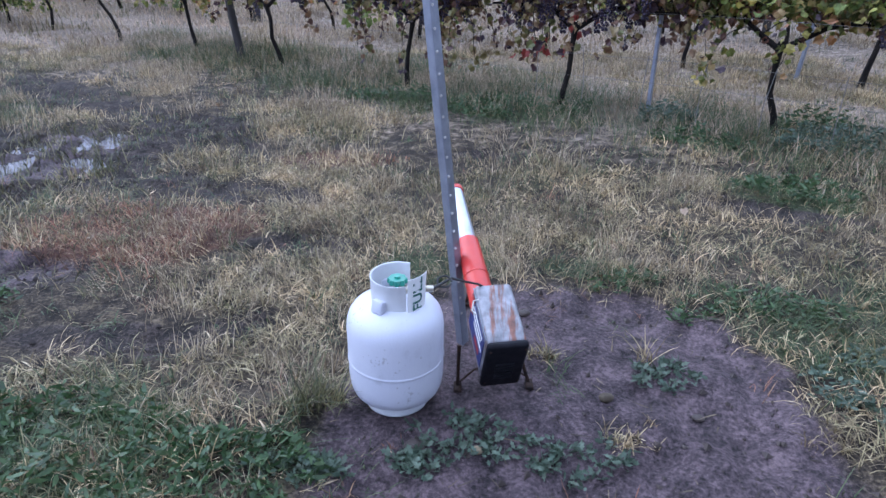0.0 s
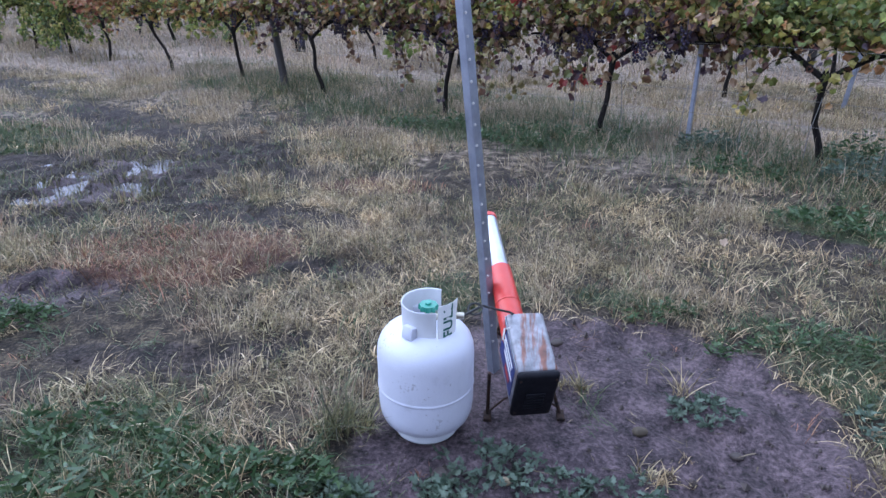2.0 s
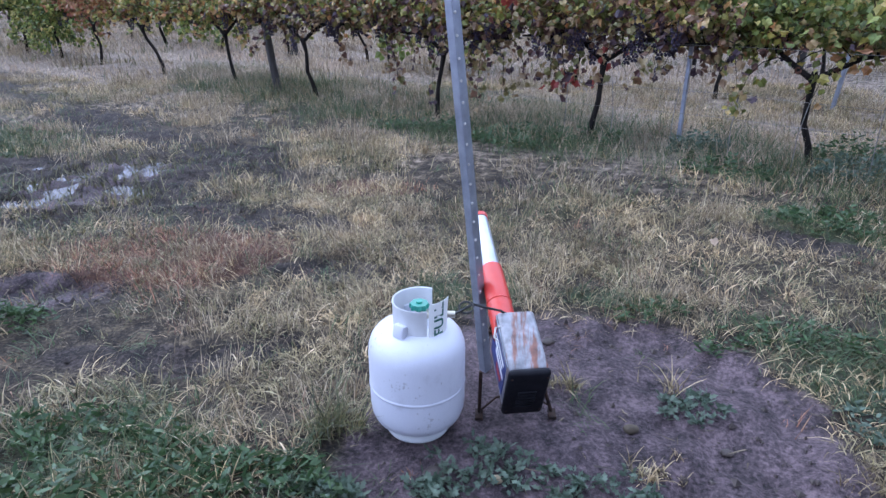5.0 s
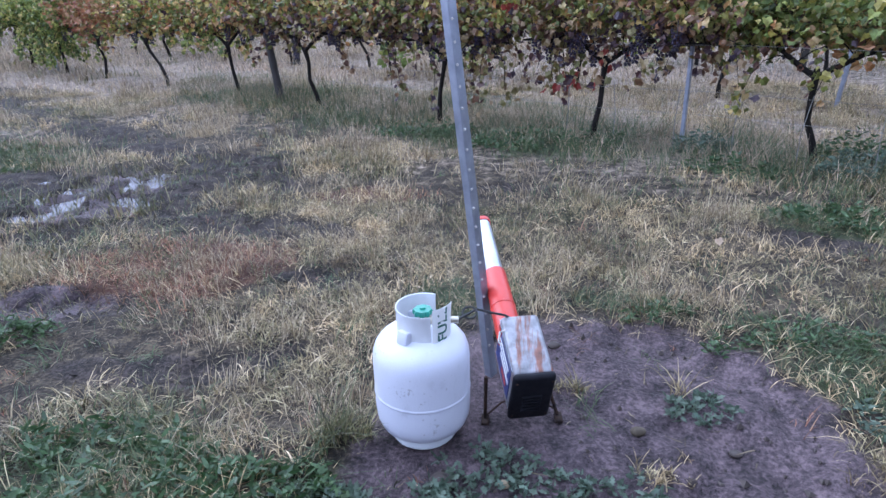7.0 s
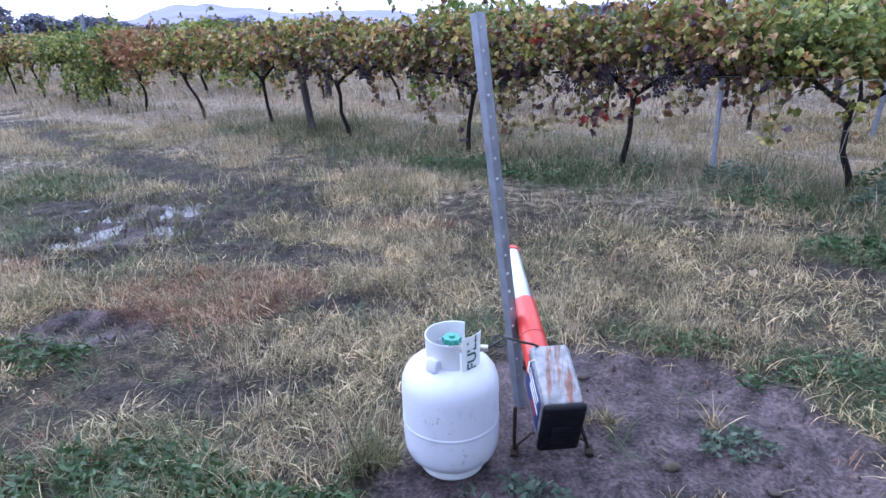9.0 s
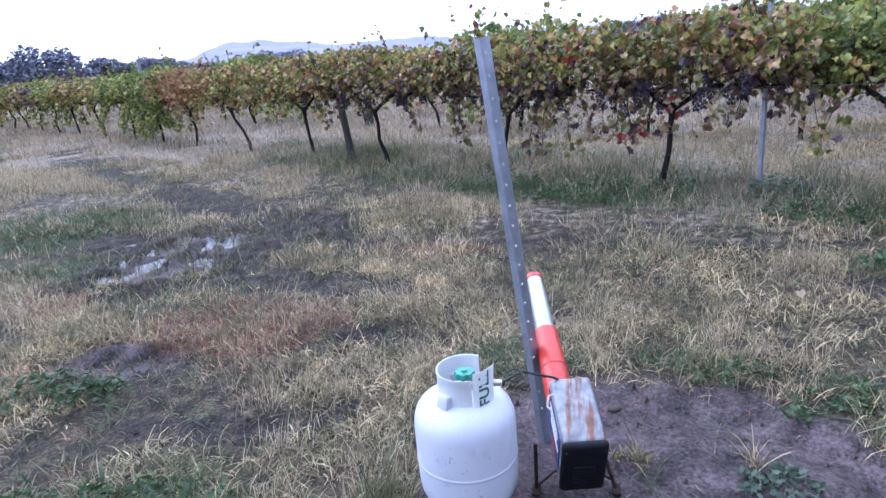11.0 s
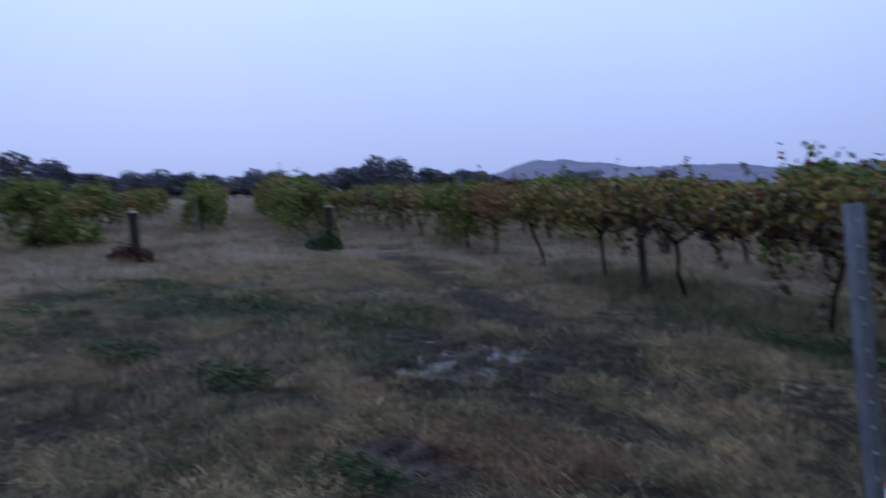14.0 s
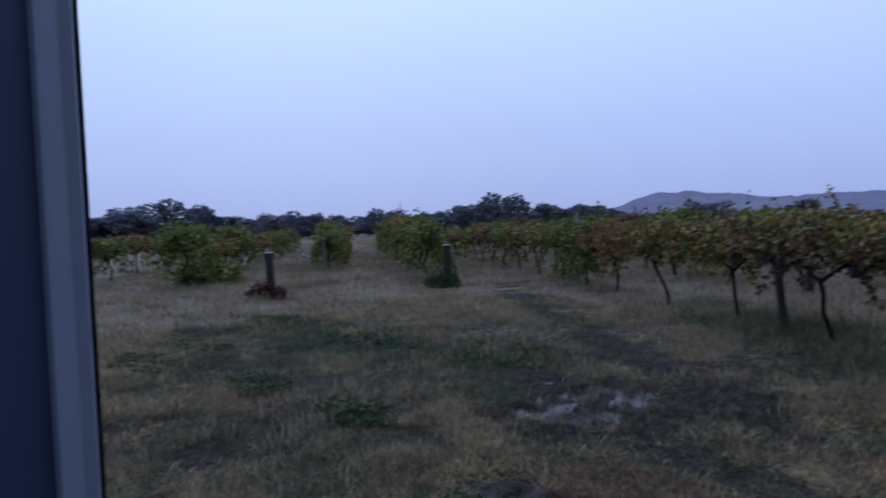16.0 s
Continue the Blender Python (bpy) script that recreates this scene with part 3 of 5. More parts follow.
# ---- grass ----
def blades(name, label, px, py, per, length, width, spread, lean, curl, segs, material, seed, flat=0.0):
    """Tufts of curved blades, one mesh."""
    g = rnd(seed)
    n = len(px) * per
    if n == 0:
        return None
    size = np.repeat(g.uniform(0.45, 1.6, len(px)), per)
    bx = np.repeat(px, per) + g.normal(0, spread, n) * size
    by = np.repeat(py, per) + g.normal(0, spread, n) * size
    bz = looked_up("z", bx, by) - 0.006
    head = g.uniform(0, 2 * math.pi, n)
    wind = np.repeat(g.uniform(0, 2 * math.pi, len(px)), per)
    head = np.where(g.random(n) < 0.55, wind + g.normal(0, 0.6, n), head)
    ln = length * g.uniform(0.45, 1.25, n) * size
    tilt = g.uniform(lean[0], lean[1], n)
    bend = g.uniform(curl[0], curl[1], n)
    wd = width * g.uniform(0.6, 1.3, n)
    dx, dy = np.cos(head), np.sin(head)
    tw = head + math.pi / 2 + g.normal(0, 0.5, n)
    sx, sy = np.cos(tw), np.sin(tw)
    P = np.stack([bx, by, bz], -1)
    rows = []
    for k in range(segs + 1):
        f = k / segs
        w = (wd * (1 - f) ** 0.6 * (0.75 + 0.5 * min(1, 2 * f)) / 2)[:, None]
        s = np.stack([sx, sy, np.zeros(n)], -1)
        if k < segs:
            rows += [P - s * w, P + s * w]
        else:
            rows.append(P.copy())
        an = tilt + bend * f
        P = P + (ln / segs)[:, None] * np.stack([np.sin(an) * dx, np.sin(an) * dy, np.cos(an)], -1)
    V = np.stack(rows, 1)
    floor = looked_up("z", V[:, -1, 0], V[:, -1, 1]) + 0.004
    V[:, -1, 2] = np.maximum(V[:, -1, 2], floor)
    m = V.shape[1]
    tri = []
    for k in range(segs - 1):
        a = 2 * k
        tri += [(a, a + 1, a + 3), (a, a + 3, a + 2)]
    a = 2 * (segs - 1)
    tri.append((a, a + 1, a + 2))
    F = (np.arange(n) * m)[:, None, None] + np.array(tri)[None]
    ob = mesh_ob(name, V.reshape(-1, 3), F.reshape(-1, 3), material)
    return tagged(ob, label, "grass", kind="stuff")


def scatter(box, count, keep, seed):
    g = rnd(seed)
    x, y = g.uniform(box[0], box[1], count), g.uniform(box[2], box[3], count)
    k = keep(x, y) > g.random(count)
    return x[k], y[k]


def clear(x, y):
    """Kept free: under the gas bottle, the scarer and the posts."""
    c = np.clip((np.hypot(x + 0.115, y - 1.72) - 0.15) / 0.05, 0, 1)
    c = c * np.clip((np.hypot((x - 0.19) / 0.16, (y - 1.85) / 0.25) - 1) / 0.2, 0, 1)
    return c * (np.hypot(x - 0.1, y - 0.25) > 0.7)


def clumps(x, y, seed):
    """Tussocks with bare earth between them, at two sizes."""
    a = np.clip((fbm(x * 2.6, y * 2.6, seed, 3) + 0.10) / 0.12, 0, 1)
    b = np.clip((fbm(x * 0.8, y * 0.8, seed + 5, 3) + 0.14) / 0.2, 0.10, 1)
    c = 0.22 * np.clip((x + 0.4) / 0.8, 0, 1) * np.clip((4.5 - y) / 1.0, 0, 1)
    return np.maximum(a * b, c)


def straw_keep(x, y):
    return clear(x, y) * np.clip(1 - 1.25 * looked_up("mud", x, y), 0, 1) * (1 - 0.75 * looked_up("green", x, y)) * (1 - 0.7 * looked_up("red", x, y)) * clumps(x, y, 91) * (1 - 0.75 * looked_up("bare", x, y))


def olive_keep(x, y):
    return clear(x, y) * (1 - 0.93 * looked_up("mud", x, y)) * np.clip(0.30 + 2.2 * fbm(x * 0.9, y * 0.9, 14) + 0.5 * looked_up("green", x, y), 0.03, 1) * clumps(x, y, 33)


def green_keep(x, y):
    return clear(x, y) * (1 - 0.9 * looked_up("mud", x, y)) * np.clip(looked_up("green", x, y) + 0.06, 0, 1)


def red_keep(x, y):
    return clear(x, y) * np.clip(looked_up("red", x, y) * (1 - 0.3 * looked_up("mud", x, y)) + 0.01, 0, 1)


NEAR, MID, FAR, HORIZON = (-3.4, 2.4, 0.9, 3.8), (-9, 6, 0.3, 8.5), (-26, 14, 0.5, 24), (-75, 35, 1, 75)


def outside(box, fn):
    return lambda x, y: fn(x, y) * ~((x > box[0]) & (x < box[1]) & (y > box[2]) & (y < box[3]))


def sector(fn):
    """Only the side of the field that the rows of vines lie on."""
    return lambda x, y: fn(x, y) * (y > -0.4 * x - 3.0) * (y > 0.2)


for fn, mat_, nm, lab, c_near, c_mid, c_far, c_hor, ln in (
        (straw_keep, M_STRAW, "dry_grass", "matted pale straw-coloured dry grass", 17000, 36000, 32000, 20000, 0.075),
        (olive_keep, M_OLIVE, "fading_grass", "half-dry olive grass in loose tufts", 12000, 20000, 10000, 4500, 0.075),
        (green_keep, M_GREEN, "green_grass", "fresh green grass under the vines", 6500, 15000, 5000, 1500, 0.085),
        (red_keep, M_RED, "russet_grass", "russet dying grass on the damp patch", 8000, 2500, 2500, 0, 0.07)):
    s0 = len(nm) * 13
    x, y = scatter(NEAR, c_near, fn, s0)
    blades(nm, lab, x, y, 15, ln, 0.0034, 0.026, (0.25, 1.3), (0.2, 2.1), 3, mat_, s0 + 1)
    x, y = scatter(MID, c_mid, outside(NEAR, fn), s0 + 2)
    blades(nm, lab, x, y, 15, ln * 1.2, 0.0050, 0.05, (0.2, 1.2), (0.3, 1.6), 2, mat_, s0 + 3)
    x, y = scatter(FAR, c_far, sector(outside(MID, fn)), s0 + 4)
    # Past MID the dry grass takes the paler, pinker M_PALE.
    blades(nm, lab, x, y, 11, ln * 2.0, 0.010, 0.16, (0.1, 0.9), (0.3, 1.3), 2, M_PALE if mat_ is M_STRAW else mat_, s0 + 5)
    if c_hor:
        x, y = scatter(HORIZON, c_hor, sector(outside(FAR, fn)), s0 + 6)
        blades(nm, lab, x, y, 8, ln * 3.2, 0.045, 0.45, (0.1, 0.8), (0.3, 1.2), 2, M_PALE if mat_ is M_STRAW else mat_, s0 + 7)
# the side behind, more sparsely
for fn, mat_, nm, cnt in ((straw_keep, M_STRAW, "dry_grass", 9000), (olive_keep, M_OLIVE, "fading_grass", 6000)):
    x, y = scatter((-9, 6, -5.0, 1.0), cnt, outside(NEAR, fn), 861)
    blades(nm, "dry and fading grass round the standing place", x, y, 9, 0.11, 0.009, 0.05, (0.2, 1.2), (0.3, 1.6), 2, mat_, 862)
# pale curled leaves lying over the tussocks
x, y = scatter(NEAR, 3600, lambda a, b: straw_keep(a, b) * (looked_up("mud", a, b) < 0.1), 811)
blades("curled_straw", "bleached curled grass leaves lying on the tussocks", x, y, 4, 0.078, 0.0054, 0.03, (0.5, 1.3), (0.8, 2.6), 4, M_BLEACHED, 812)
x, y = scatter(MID, 5200, outside(NEAR, straw_keep), 813)
blades("curled_straw", "bleached curled grass leaves lying on the tussocks", x, y, 4, 0.09, 0.0065, 0.05, (0.4, 1.2), (0.8, 2.4), 3, M_BLEACHED, 814)

# soft tussocks standing over the rest
tuss = lambda a, b: clear(a, b) * np.clip(1 - 1.6 * looked_up("mud", a, b), 0, 1) * (1 - 0.8 * looked_up("green", a, b)) * (1 - 0.6 * looked_up("bare", a, b)) * np.clip((fbm(a * 1.5, b * 1.5, 121, 3) + 0.06) / 0.12, 0, 1)
for box, cnt, ln, wd, sp, fn, sd in ((NEAR, 950, 0.085, 0.0026, 0.045, tuss, 881), (MID, 2600, 0.12, 0.0040, 0.065, outside(NEAR, tuss), 883), ((-9.5, -2.5, 1.2, 7.5), 900, 0.11, 0.0045, 0.07, tuss, 887), (FAR, 3400, 0.20, 0.009, 0.14, sector(outside(MID, tuss)), 885)):
    x, y = scatter(box, cnt, fn, sd)
    blades("tussock", "soft pale tussocks of dead grass", x, y, 56, ln, wd, sp, (0.0, 1.0), (0.2, 1.9), 3 if box is NEAR else 2, M_TUSSOCK, sd + 1)

x, y = scatter((-3.0, -1.9, 3.2, 4.8), 170, lambda a, b: looked_up("mud", a, b), 841)
blades("puddle_grass", "wet grass standing in and round the puddle", x, y, 9, 0.09, 0.006, 0.03, (0.1, 0.9), (0.2, 1.2), 3, M_OLIVE, 842)
# tall soft grass along the foot of the vine row
for mat_, cnt, sd in ((M_PALE, 1700, 851), (M_OLIVE, 1700, 853), (M_GREEN, 2600, 855)):
    x, y = scatter((-4.5, 4.8, 3.0, 10.0), cnt * 5, lambda a, b: np.clip(1.3 - np.abs(row_off(a, b, 6.3)) / (1.0 if mat_ is M_GREEN else 0.75), 0, 1) * np.clip(0.5 + 3 * fbm(a * 1.4, b * 1.4, sd), 0, 1), sd)
    blades("tall_grass", "tall soft seeding grass along the vine row", x, y, 11, 0.155, 0.004, 0.06, (0.1, 0.95), (0.2, 1.3), 3, mat_, sd + 1)
# dead litter pressed flat between the tussocks
for box, cnt, ln, wd, fn, sd in ((NEAR, 3600, 0.055, 0.0045, clear, 821), (MID, 4200, 0.09, 0.008, outside(NEAR, clear), 823)):
    x, y = scatter(box, cnt, lambda a, b: fn(a, b) * (1 - 0.8 * looked_up("mud", a, b)), sd)
    blades("litter", "flat brown grass litter on damp soil", x, y, 8, ln, wd, 0.05, (1.25, 1.6), (-0.3, 0.3), 2, M_LITTER, sd + 1)
# dark dying tufts and green weeds among the ruts
ruts = lambda a, b: clear(a, b) * np.clip(np.maximum(looked_up("mud", a, b) * (np.hypot(a - 0.42, b - 1.55) > 1.1), 0.8 * looked_up("bare", a, b)), 0, 1)
for mat_, cnt, ln, sd in ((M_LITTER, 9000, 0.05, 871), (M_WEED, 3200, 0.035, 873), (M_OLIVE, 2600, 0.05, 875)):
    x, y = scatter((-9.5, 1.5, 1.6, 10.5), cnt, lambda a, b: ruts(a, b) * np.clip(0.5 + 3.5 * fbm(a * 2.4, b * 2.4, sd), 0, 1), sd)
    blades("rut_grass", "dark trodden tufts among muddy ruts", x, y, 12, ln, 0.005, 0.03, (0.3, 1.3), (0.2, 1.6), 2, mat_, sd + 1)
# crumbs of earth on the bare mud
g = rnd(833)
x, y = scatter((-3.2, 2.2, 1.2, 5.2), 5200, lambda a, b: clear(a, b) * np.clip(looked_up("mud", a, b) - 0.25, 0, 1), 834)
r = np.abs(g.normal(0, 0.006, len(x))) + 0.003
base = np.array([(1, 0, 0), (-0.4, 0.9, 0.1), (-0.5, -0.8, 0.1), (0.1, 0.1, 0.9), (0.0, 0.0, -0.6)])
V = base[None] * (r[:, None, None] * g.uniform(0.6, 1.5, (len(x), 5, 1))) + np.stack([x, y, looked_up("z", x, y) + r * 0.2], -1)[:, None]
F = (np.arange(len(x)) * 5)[:, None, None] + np.array([(0, 1, 3), (1, 2, 3), (2, 0, 3), (1, 0, 4), (2, 1, 4), (0, 2, 4)])[None]
tagged(mesh_ob("earth_crumbs", V.reshape(-1, 3), F.reshape(-1, 3), M_CLOD), "dark crumbs of wet earth on the mud", "soil", kind="stuff")


# ---- leaves ----
LEAF_OUT = ((0, 0.04), (0.26, -0.10), (0.5, 0.10), (0.44, 0.32), (0.52, 0.58), (0.28, 0.68), (0, 1.0), (-0.28, 0.68), (-0.52, 0.58), (-0.44, 0.32), (-0.5, 0.10), (-0.26, -0.10))
LEAF_V = np.array([(0, 0.4, -0.03)] + [(x, y, 0.42 * abs(x) - 0.22 * (y > 0.9) - 0.05 * (y > 0.6)) for x, y in LEAF_OUT])
LEAF_F = np.array([(0, 1 + k, 1 + (k + 1) % 12) for k in range(12)])
PLAIN_V = np.array([(0, 0, 0), (0.48, 0.35, 0.08), (0, 1.0, -0.05), (-0.48, 0.35, 0.08), (0, 0.4, -0.06)])
PLAIN_F = np.array([(4, 0, 1), (4, 1, 2), (4, 2, 3), (4, 3, 0)])
BLADE_V = np.array([(0, 0, 0), (0.16, 0.3, 0.03), (0.12, 0.7, 0.0), (0, 1, -0.08), (-0.12, 0.7, 0.0), (-0.16, 0.3, 0.03)])
BLADE_F = np.array([(0, 1, 5), (1, 2, 5), (2, 4, 5), (2, 3, 4)])


def leaves(name, at, aim, size, material, parent, seed, shape=(LEAF_V, LEAF_F), label="", limp=0.5):
    """One mesh of separate leaves: at each place, pointing along aim, faces turned at random."""
    g = rnd(seed)
    at, aim = np.asarray(at, float), np.asarray(aim, float)
    n = len(at)
    y = aim + g.normal(0, limp, (n, 3))
    y /= np.linalg.norm(y, axis=1, keepdims=True) + 1e-9
    r = g.normal(0, 1, (n, 3))
    x = np.cross(y, r)
    x /= np.linalg.norm(x, axis=1, keepdims=True) + 1e-9
    z = np.cross(x, y)
    s = (np.asarray(size) * g.uniform(0.6, 1.25, n))[:, None, None]
    T, F = shape
    V = (T[None, :, 0:1] * x[:, None] + T[None, :, 1:2] * y[:, None] + T[None, :, 2:3] * z[:, None]) * s + at[:, None]
    F = (np.arange(n) * len(T))[:, None, None] + F[None]
    return mesh_ob(name, V.reshape(-1, 3), F.reshape(-1, 3), material, parent, label)


def grape_mesh():
    g = rnd(5)
    bm = bmesh.new()
    for k in range(26):
        f = k / 26
        r = 0.034 * (1 - 0.65 * f)
        a = k * 2.4
        m = Matrix.Translation((r * math.cos(a), r * math.sin(a), -0.13 * f - 0.02 + g.normal(0, 0.004)))
        bmesh.ops.create_icosphere(bm, subdivisions=1, radius=0.0105 * g.uniform(0.85, 1.15), matrix=m)
    tube([(0, 0, 0.03), (0, 0, -0.12)], [0.003, 0.002], 5, bm)
    me = bpy.data.meshes.new("fruit")
    bm.to_mesh(me)
    bm.free()
    me.polygons.foreach_set("use_smooth", np.ones(len(me.polygons), dtype=bool))
    me.materials.append(M_GRAPE)
    return me


GRAPES = grape_mesh()
LEAF_MESH = {}
for mm in (M_LEAF_MIX, M_LEAF_BROWN, M_LEAF_GREEN):
    me = bpy.data.meshes.new("leaf")
    me.from_pydata(LEAF_V.tolist(), [], LEAF_F.tolist())
    me.materials.append(mm)
    LEAF_MESH[mm.name] = me


def vine(x, y, seed, material, label, lean=(0.0, 0.0), reach=(0.9, 0.9), droop=0.3, full=1.0, grapes=6, wild=0.09, near=True, wire=0.80, fork=0.62, low=0.0, off=0.0, hanging=None):
    """A trained grape vine; its row runs along its own x axis."""
    g = rnd(seed)
    v = thing("grape_vine", pose(x, y, ground_point(x, y) - 0.01, 0, 0, math.degrees(ROW_TURN)), label, "grape vine", "vines on the trellis rows")
    c, s = math.cos(-ROW_TURN), math.sin(-ROW_TURN)
    lx, ly = lean[0] * c - lean[1] * s, lean[0] * s + lean[1] * c
    mid = g.normal(0, 0.03, 2)
    trunk = [(0, 0, -0.05), (lx * 0.15 + mid[0] * 0.5, ly * 0.15 + mid[1] * 0.5, 0.14), (lx * 0.5 + mid[0], ly * 0.5 + mid[1], fork * 0.5),
             (lx * 0.8 + mid[0] * 0.4, ly * 0.8, fork * 0.8), (lx, ly, fork), (lx, ly + off * 0.3, fork + 0.06)]
    part("trunk", tube(trunk, [0.031, 0.024, 0.021, 0.020, 0.027, 0.018], 9 if near else 6), M_BARK, v)
    arms = []
    for sgn, rc in ((1, reach[0]), (-1, reach[1])):
        pts = [(lx, ly, fork), (lx + sgn * 0.12, ly + off * 0.5, fork + 0.08)]
        for k in range(1, 6):
            f = k / 5
            pts.append((lx + sgn * (0.12 + (rc - 0.12) * f), ly * (1 - f) + off + g.normal(0, 0.015), wire - 0.02 * (1 - f) + g.normal(0, 0.012)))
        part("cordon_arm", tube(pts, [0.022, 0.019, 0.017, 0.016, 0.014, 0.012, 0.009], 7 if near else 5), M_BARK, v)
        arms.append(pts)
    at, aim, canes = [], [], None if near else bmesh.new()
    count = int((44 if near else 22) * full)
    for k in range(count):
        pts = arms[k % 2]
        i = g.integers(1, len(pts) - 1)
        f = g.random()
        p = np.array(pts[i]) * (1 - f) + np.array(pts[i + 1]) * f
        kind_ = g.random()
        side = g.choice((-1, 1))
        if kind_ < droop:
            d, n, pull = np.array([g.normal(0, 0.4), side * g.uniform(0.3, 0.8), 0.25]), g.integers(7, 12) + int(low * 4), -0.26
        elif kind_ > 1 - wild:
            d, n, pull = np.array([g.normal(0, 0.35), g.normal(0, 0.2), 1.0]), g.integers(12, 19), -0.03
        else:
            d, n, pull = np.array([g.normal(0, 0.5), side * g.uniform(0.1, 0.6), g.uniform(0.6, 1.0)]), g.integers(8, 12), -0.14
        line = [p.copy()]
        for q in range(n):
            d = d / np.linalg.norm(d)
            p = p + d * 0.058
            d = d + np.array([g.normal(0, 0.12), g.normal(0, 0.12), pull])
            line.append(p.copy())
            if p[2] < 0.22:
                break
            for _ in range(3 if near and kind_ <= 1 - wild else 1):
                at.append(p + g.normal(0, 0.042 if near and kind_ <= 1 - wild else 0.02, 3))
                aim.append(np.array([g.normal(0, 0.5), g.normal(0, 0.6) + side * 0.3, -0.8]))
        short = line[::2] if len(line) > 4 else line
        shoot = tube(short, np.linspace(0.0045, 0.002, len(short)), 4 if near else 3, canes, False)
        if near:
            part("cane", shoot, M_BARK, v)
    if not near:
        tagged(part("cane_growth", canes, M_BARK, v), kind="stuff")
    extra = int((1500 if near else 520) * full)
    ax = g.uniform(-reach[1], reach[0], extra)
    zz = wire + 0.02 + 0.52 * g.beta(1.5, 1.7, extra) + 0.12 * fbm(ax * 1.6 + seed * 3.1, ax * 0 + seed, 5)
    yy = off + g.normal(0, 0.15, extra)
    at += [*np.stack([ax, yy, zz], -1)]
    aim += [*np.stack([g.normal(0, 0.5, extra), np.sign(yy) * 0.5, g.uniform(-1.0, -0.2, extra)], -1)]
    at, aim = np.array(at), np.array(aim)
    if near and hanging is not None:
        under = at[:, 2] + g.normal(0, 0.10, len(at)) < wire + 0.16
        lone = np.zeros(len(at), dtype=bool)
        lone[g.choice(len(at), 220, replace=False)] = True
        for mask, mm in ((~under & lone, material), (under & lone, hanging)):
            for p, d in zip(at[mask], aim[mask]):
                q = Vector(d).to_track_quat("Y", "Z") @ Euler((g.normal(0, 0.5), g.uniform(0, 6.28), g.normal(0, 0.5))).to_quaternion()
                ob = new("leaf", LEAF_MESH[mm.name])
                ob.parent = v
                ob.matrix_basis = Matrix.LocRotScale(Vector(p), q, (0.054 * g.uniform(0.65, 1.35),) * 3)
        tagged(leaves("foliage", at[~under & ~lone], aim[~under & ~lone], 0.054, material, v, seed + 1), kind="stuff")
        tagged(leaves("hanging_foliage", at[under & ~lone], aim[under & ~lone], 0.054, hanging, v, seed + 2, label="dry brown and purple hanging leaves"), kind="stuff")
    else:
        tagged(leaves("foliage", at, aim, 0.056 if near else 0.095, material, v, seed + 1, (LEAF_V, LEAF_F) if near else (PLAIN_V, PLAIN_F)), kind="stuff")
    for k in range(grapes):
        i = g.integers(1, 6)
        p = arms[k % 2][i]
        b = new("fruit", GRAPES)
        b.parent = v
        b.location = (p[0] + g.normal(0, 0.05), p[1] + g.normal(0, 0.10), p[2] + g.uniform(0.0, 0.20))
        b.scale = (1.15,) * 3
    return v


MIXED = "gnarled grape vine with turning green, yellow and brown leaves"
BROWN = "gnarled grape vine with browning leaves and dark grapes"
GREENY = "leafy grape vine, mostly still green"
ORANGE = "grape vine with orange-red autumn leaves"
# the front row, from the near end to the far end
vine(3.75, 3.75, 201, M_LEAF_GREEN, GREENY, reach=(0.85, 0.8), grapes=3, near=True, off=0.1)
vine(2.42, 4.72, 202, M_LEAF_GREEN, hanging=M_LEAF_MIX, label="grape vine with a clear forked trunk and bright green leaves", lean=(-0.13, -0.02), reach=(0.75, 0.8), droop=0.08, grapes=3, fork=0.61)
reddish = vine(0.93, 5.40, 203, M_LEAF_MIX, BROWN, hanging=M_LEAF_BROWN, lean=(0.07, 0.02), reach=(0.75, 0.9), grapes=20, droop=0.24, wild=0.26, low=0.6, off=-0.02)
vine(-0.40, 6.25, 204, M_LEAF_MIX, BROWN, hanging=M_LEAF_BROWN, lean=(0.06, 0.03), reach=(0.85, 0.8), grapes=20, droop=0.30, low=1.0, wild=0.12)
vine(-1.86, 7.28, 205, M_LEAF_MIX, MIXED, hanging=M_LEAF_BROWN, lean=(-0.10, -0.05), reach=(0.8, 0.9), grapes=10, droop=0.14, full=0.85)
vine(-3.15, 8.15, 206, M_LEAF_MIX, MIXED, lean=(-0.08, 0.04), reach=(0.75, 0.75), grapes=6, droop=0.08, full=0.75)
vine(-4.60, 9.15, 207, M_LEAF_MIX, MIXED, lean=(-0.28, 0.1), reach=(0.8, 0.8), grapes=4, droop=0.22, full=0.75)
vine(-6.25, 10.30, 208, M_LEAF_ORANGE, ORANGE, reach=(0.8, 0.8), grapes=3, droop=0.12, full=0.8)
vine(-7.45, 11.10, 209, M_LEAF_GREEN, GREENY, lean=(-0.05, 0), reach=(0.8, 0.8), grapes=2, droop=0.55, low=1.5, full=1.2)
vine(-8.75, 12.0, 210, M_LEAF_GREEN, GREENY, reach=(0.8, 0.8), grapes=2, droop=0.5, low=1.5, full=1.2)
vine(-10.2, 12.95, 211, M_LEAF_MIX, MIXED, lean=(-0.2, 0.05), reach=(0.85, 0.8), grapes=2, near=False, droop=0.25)
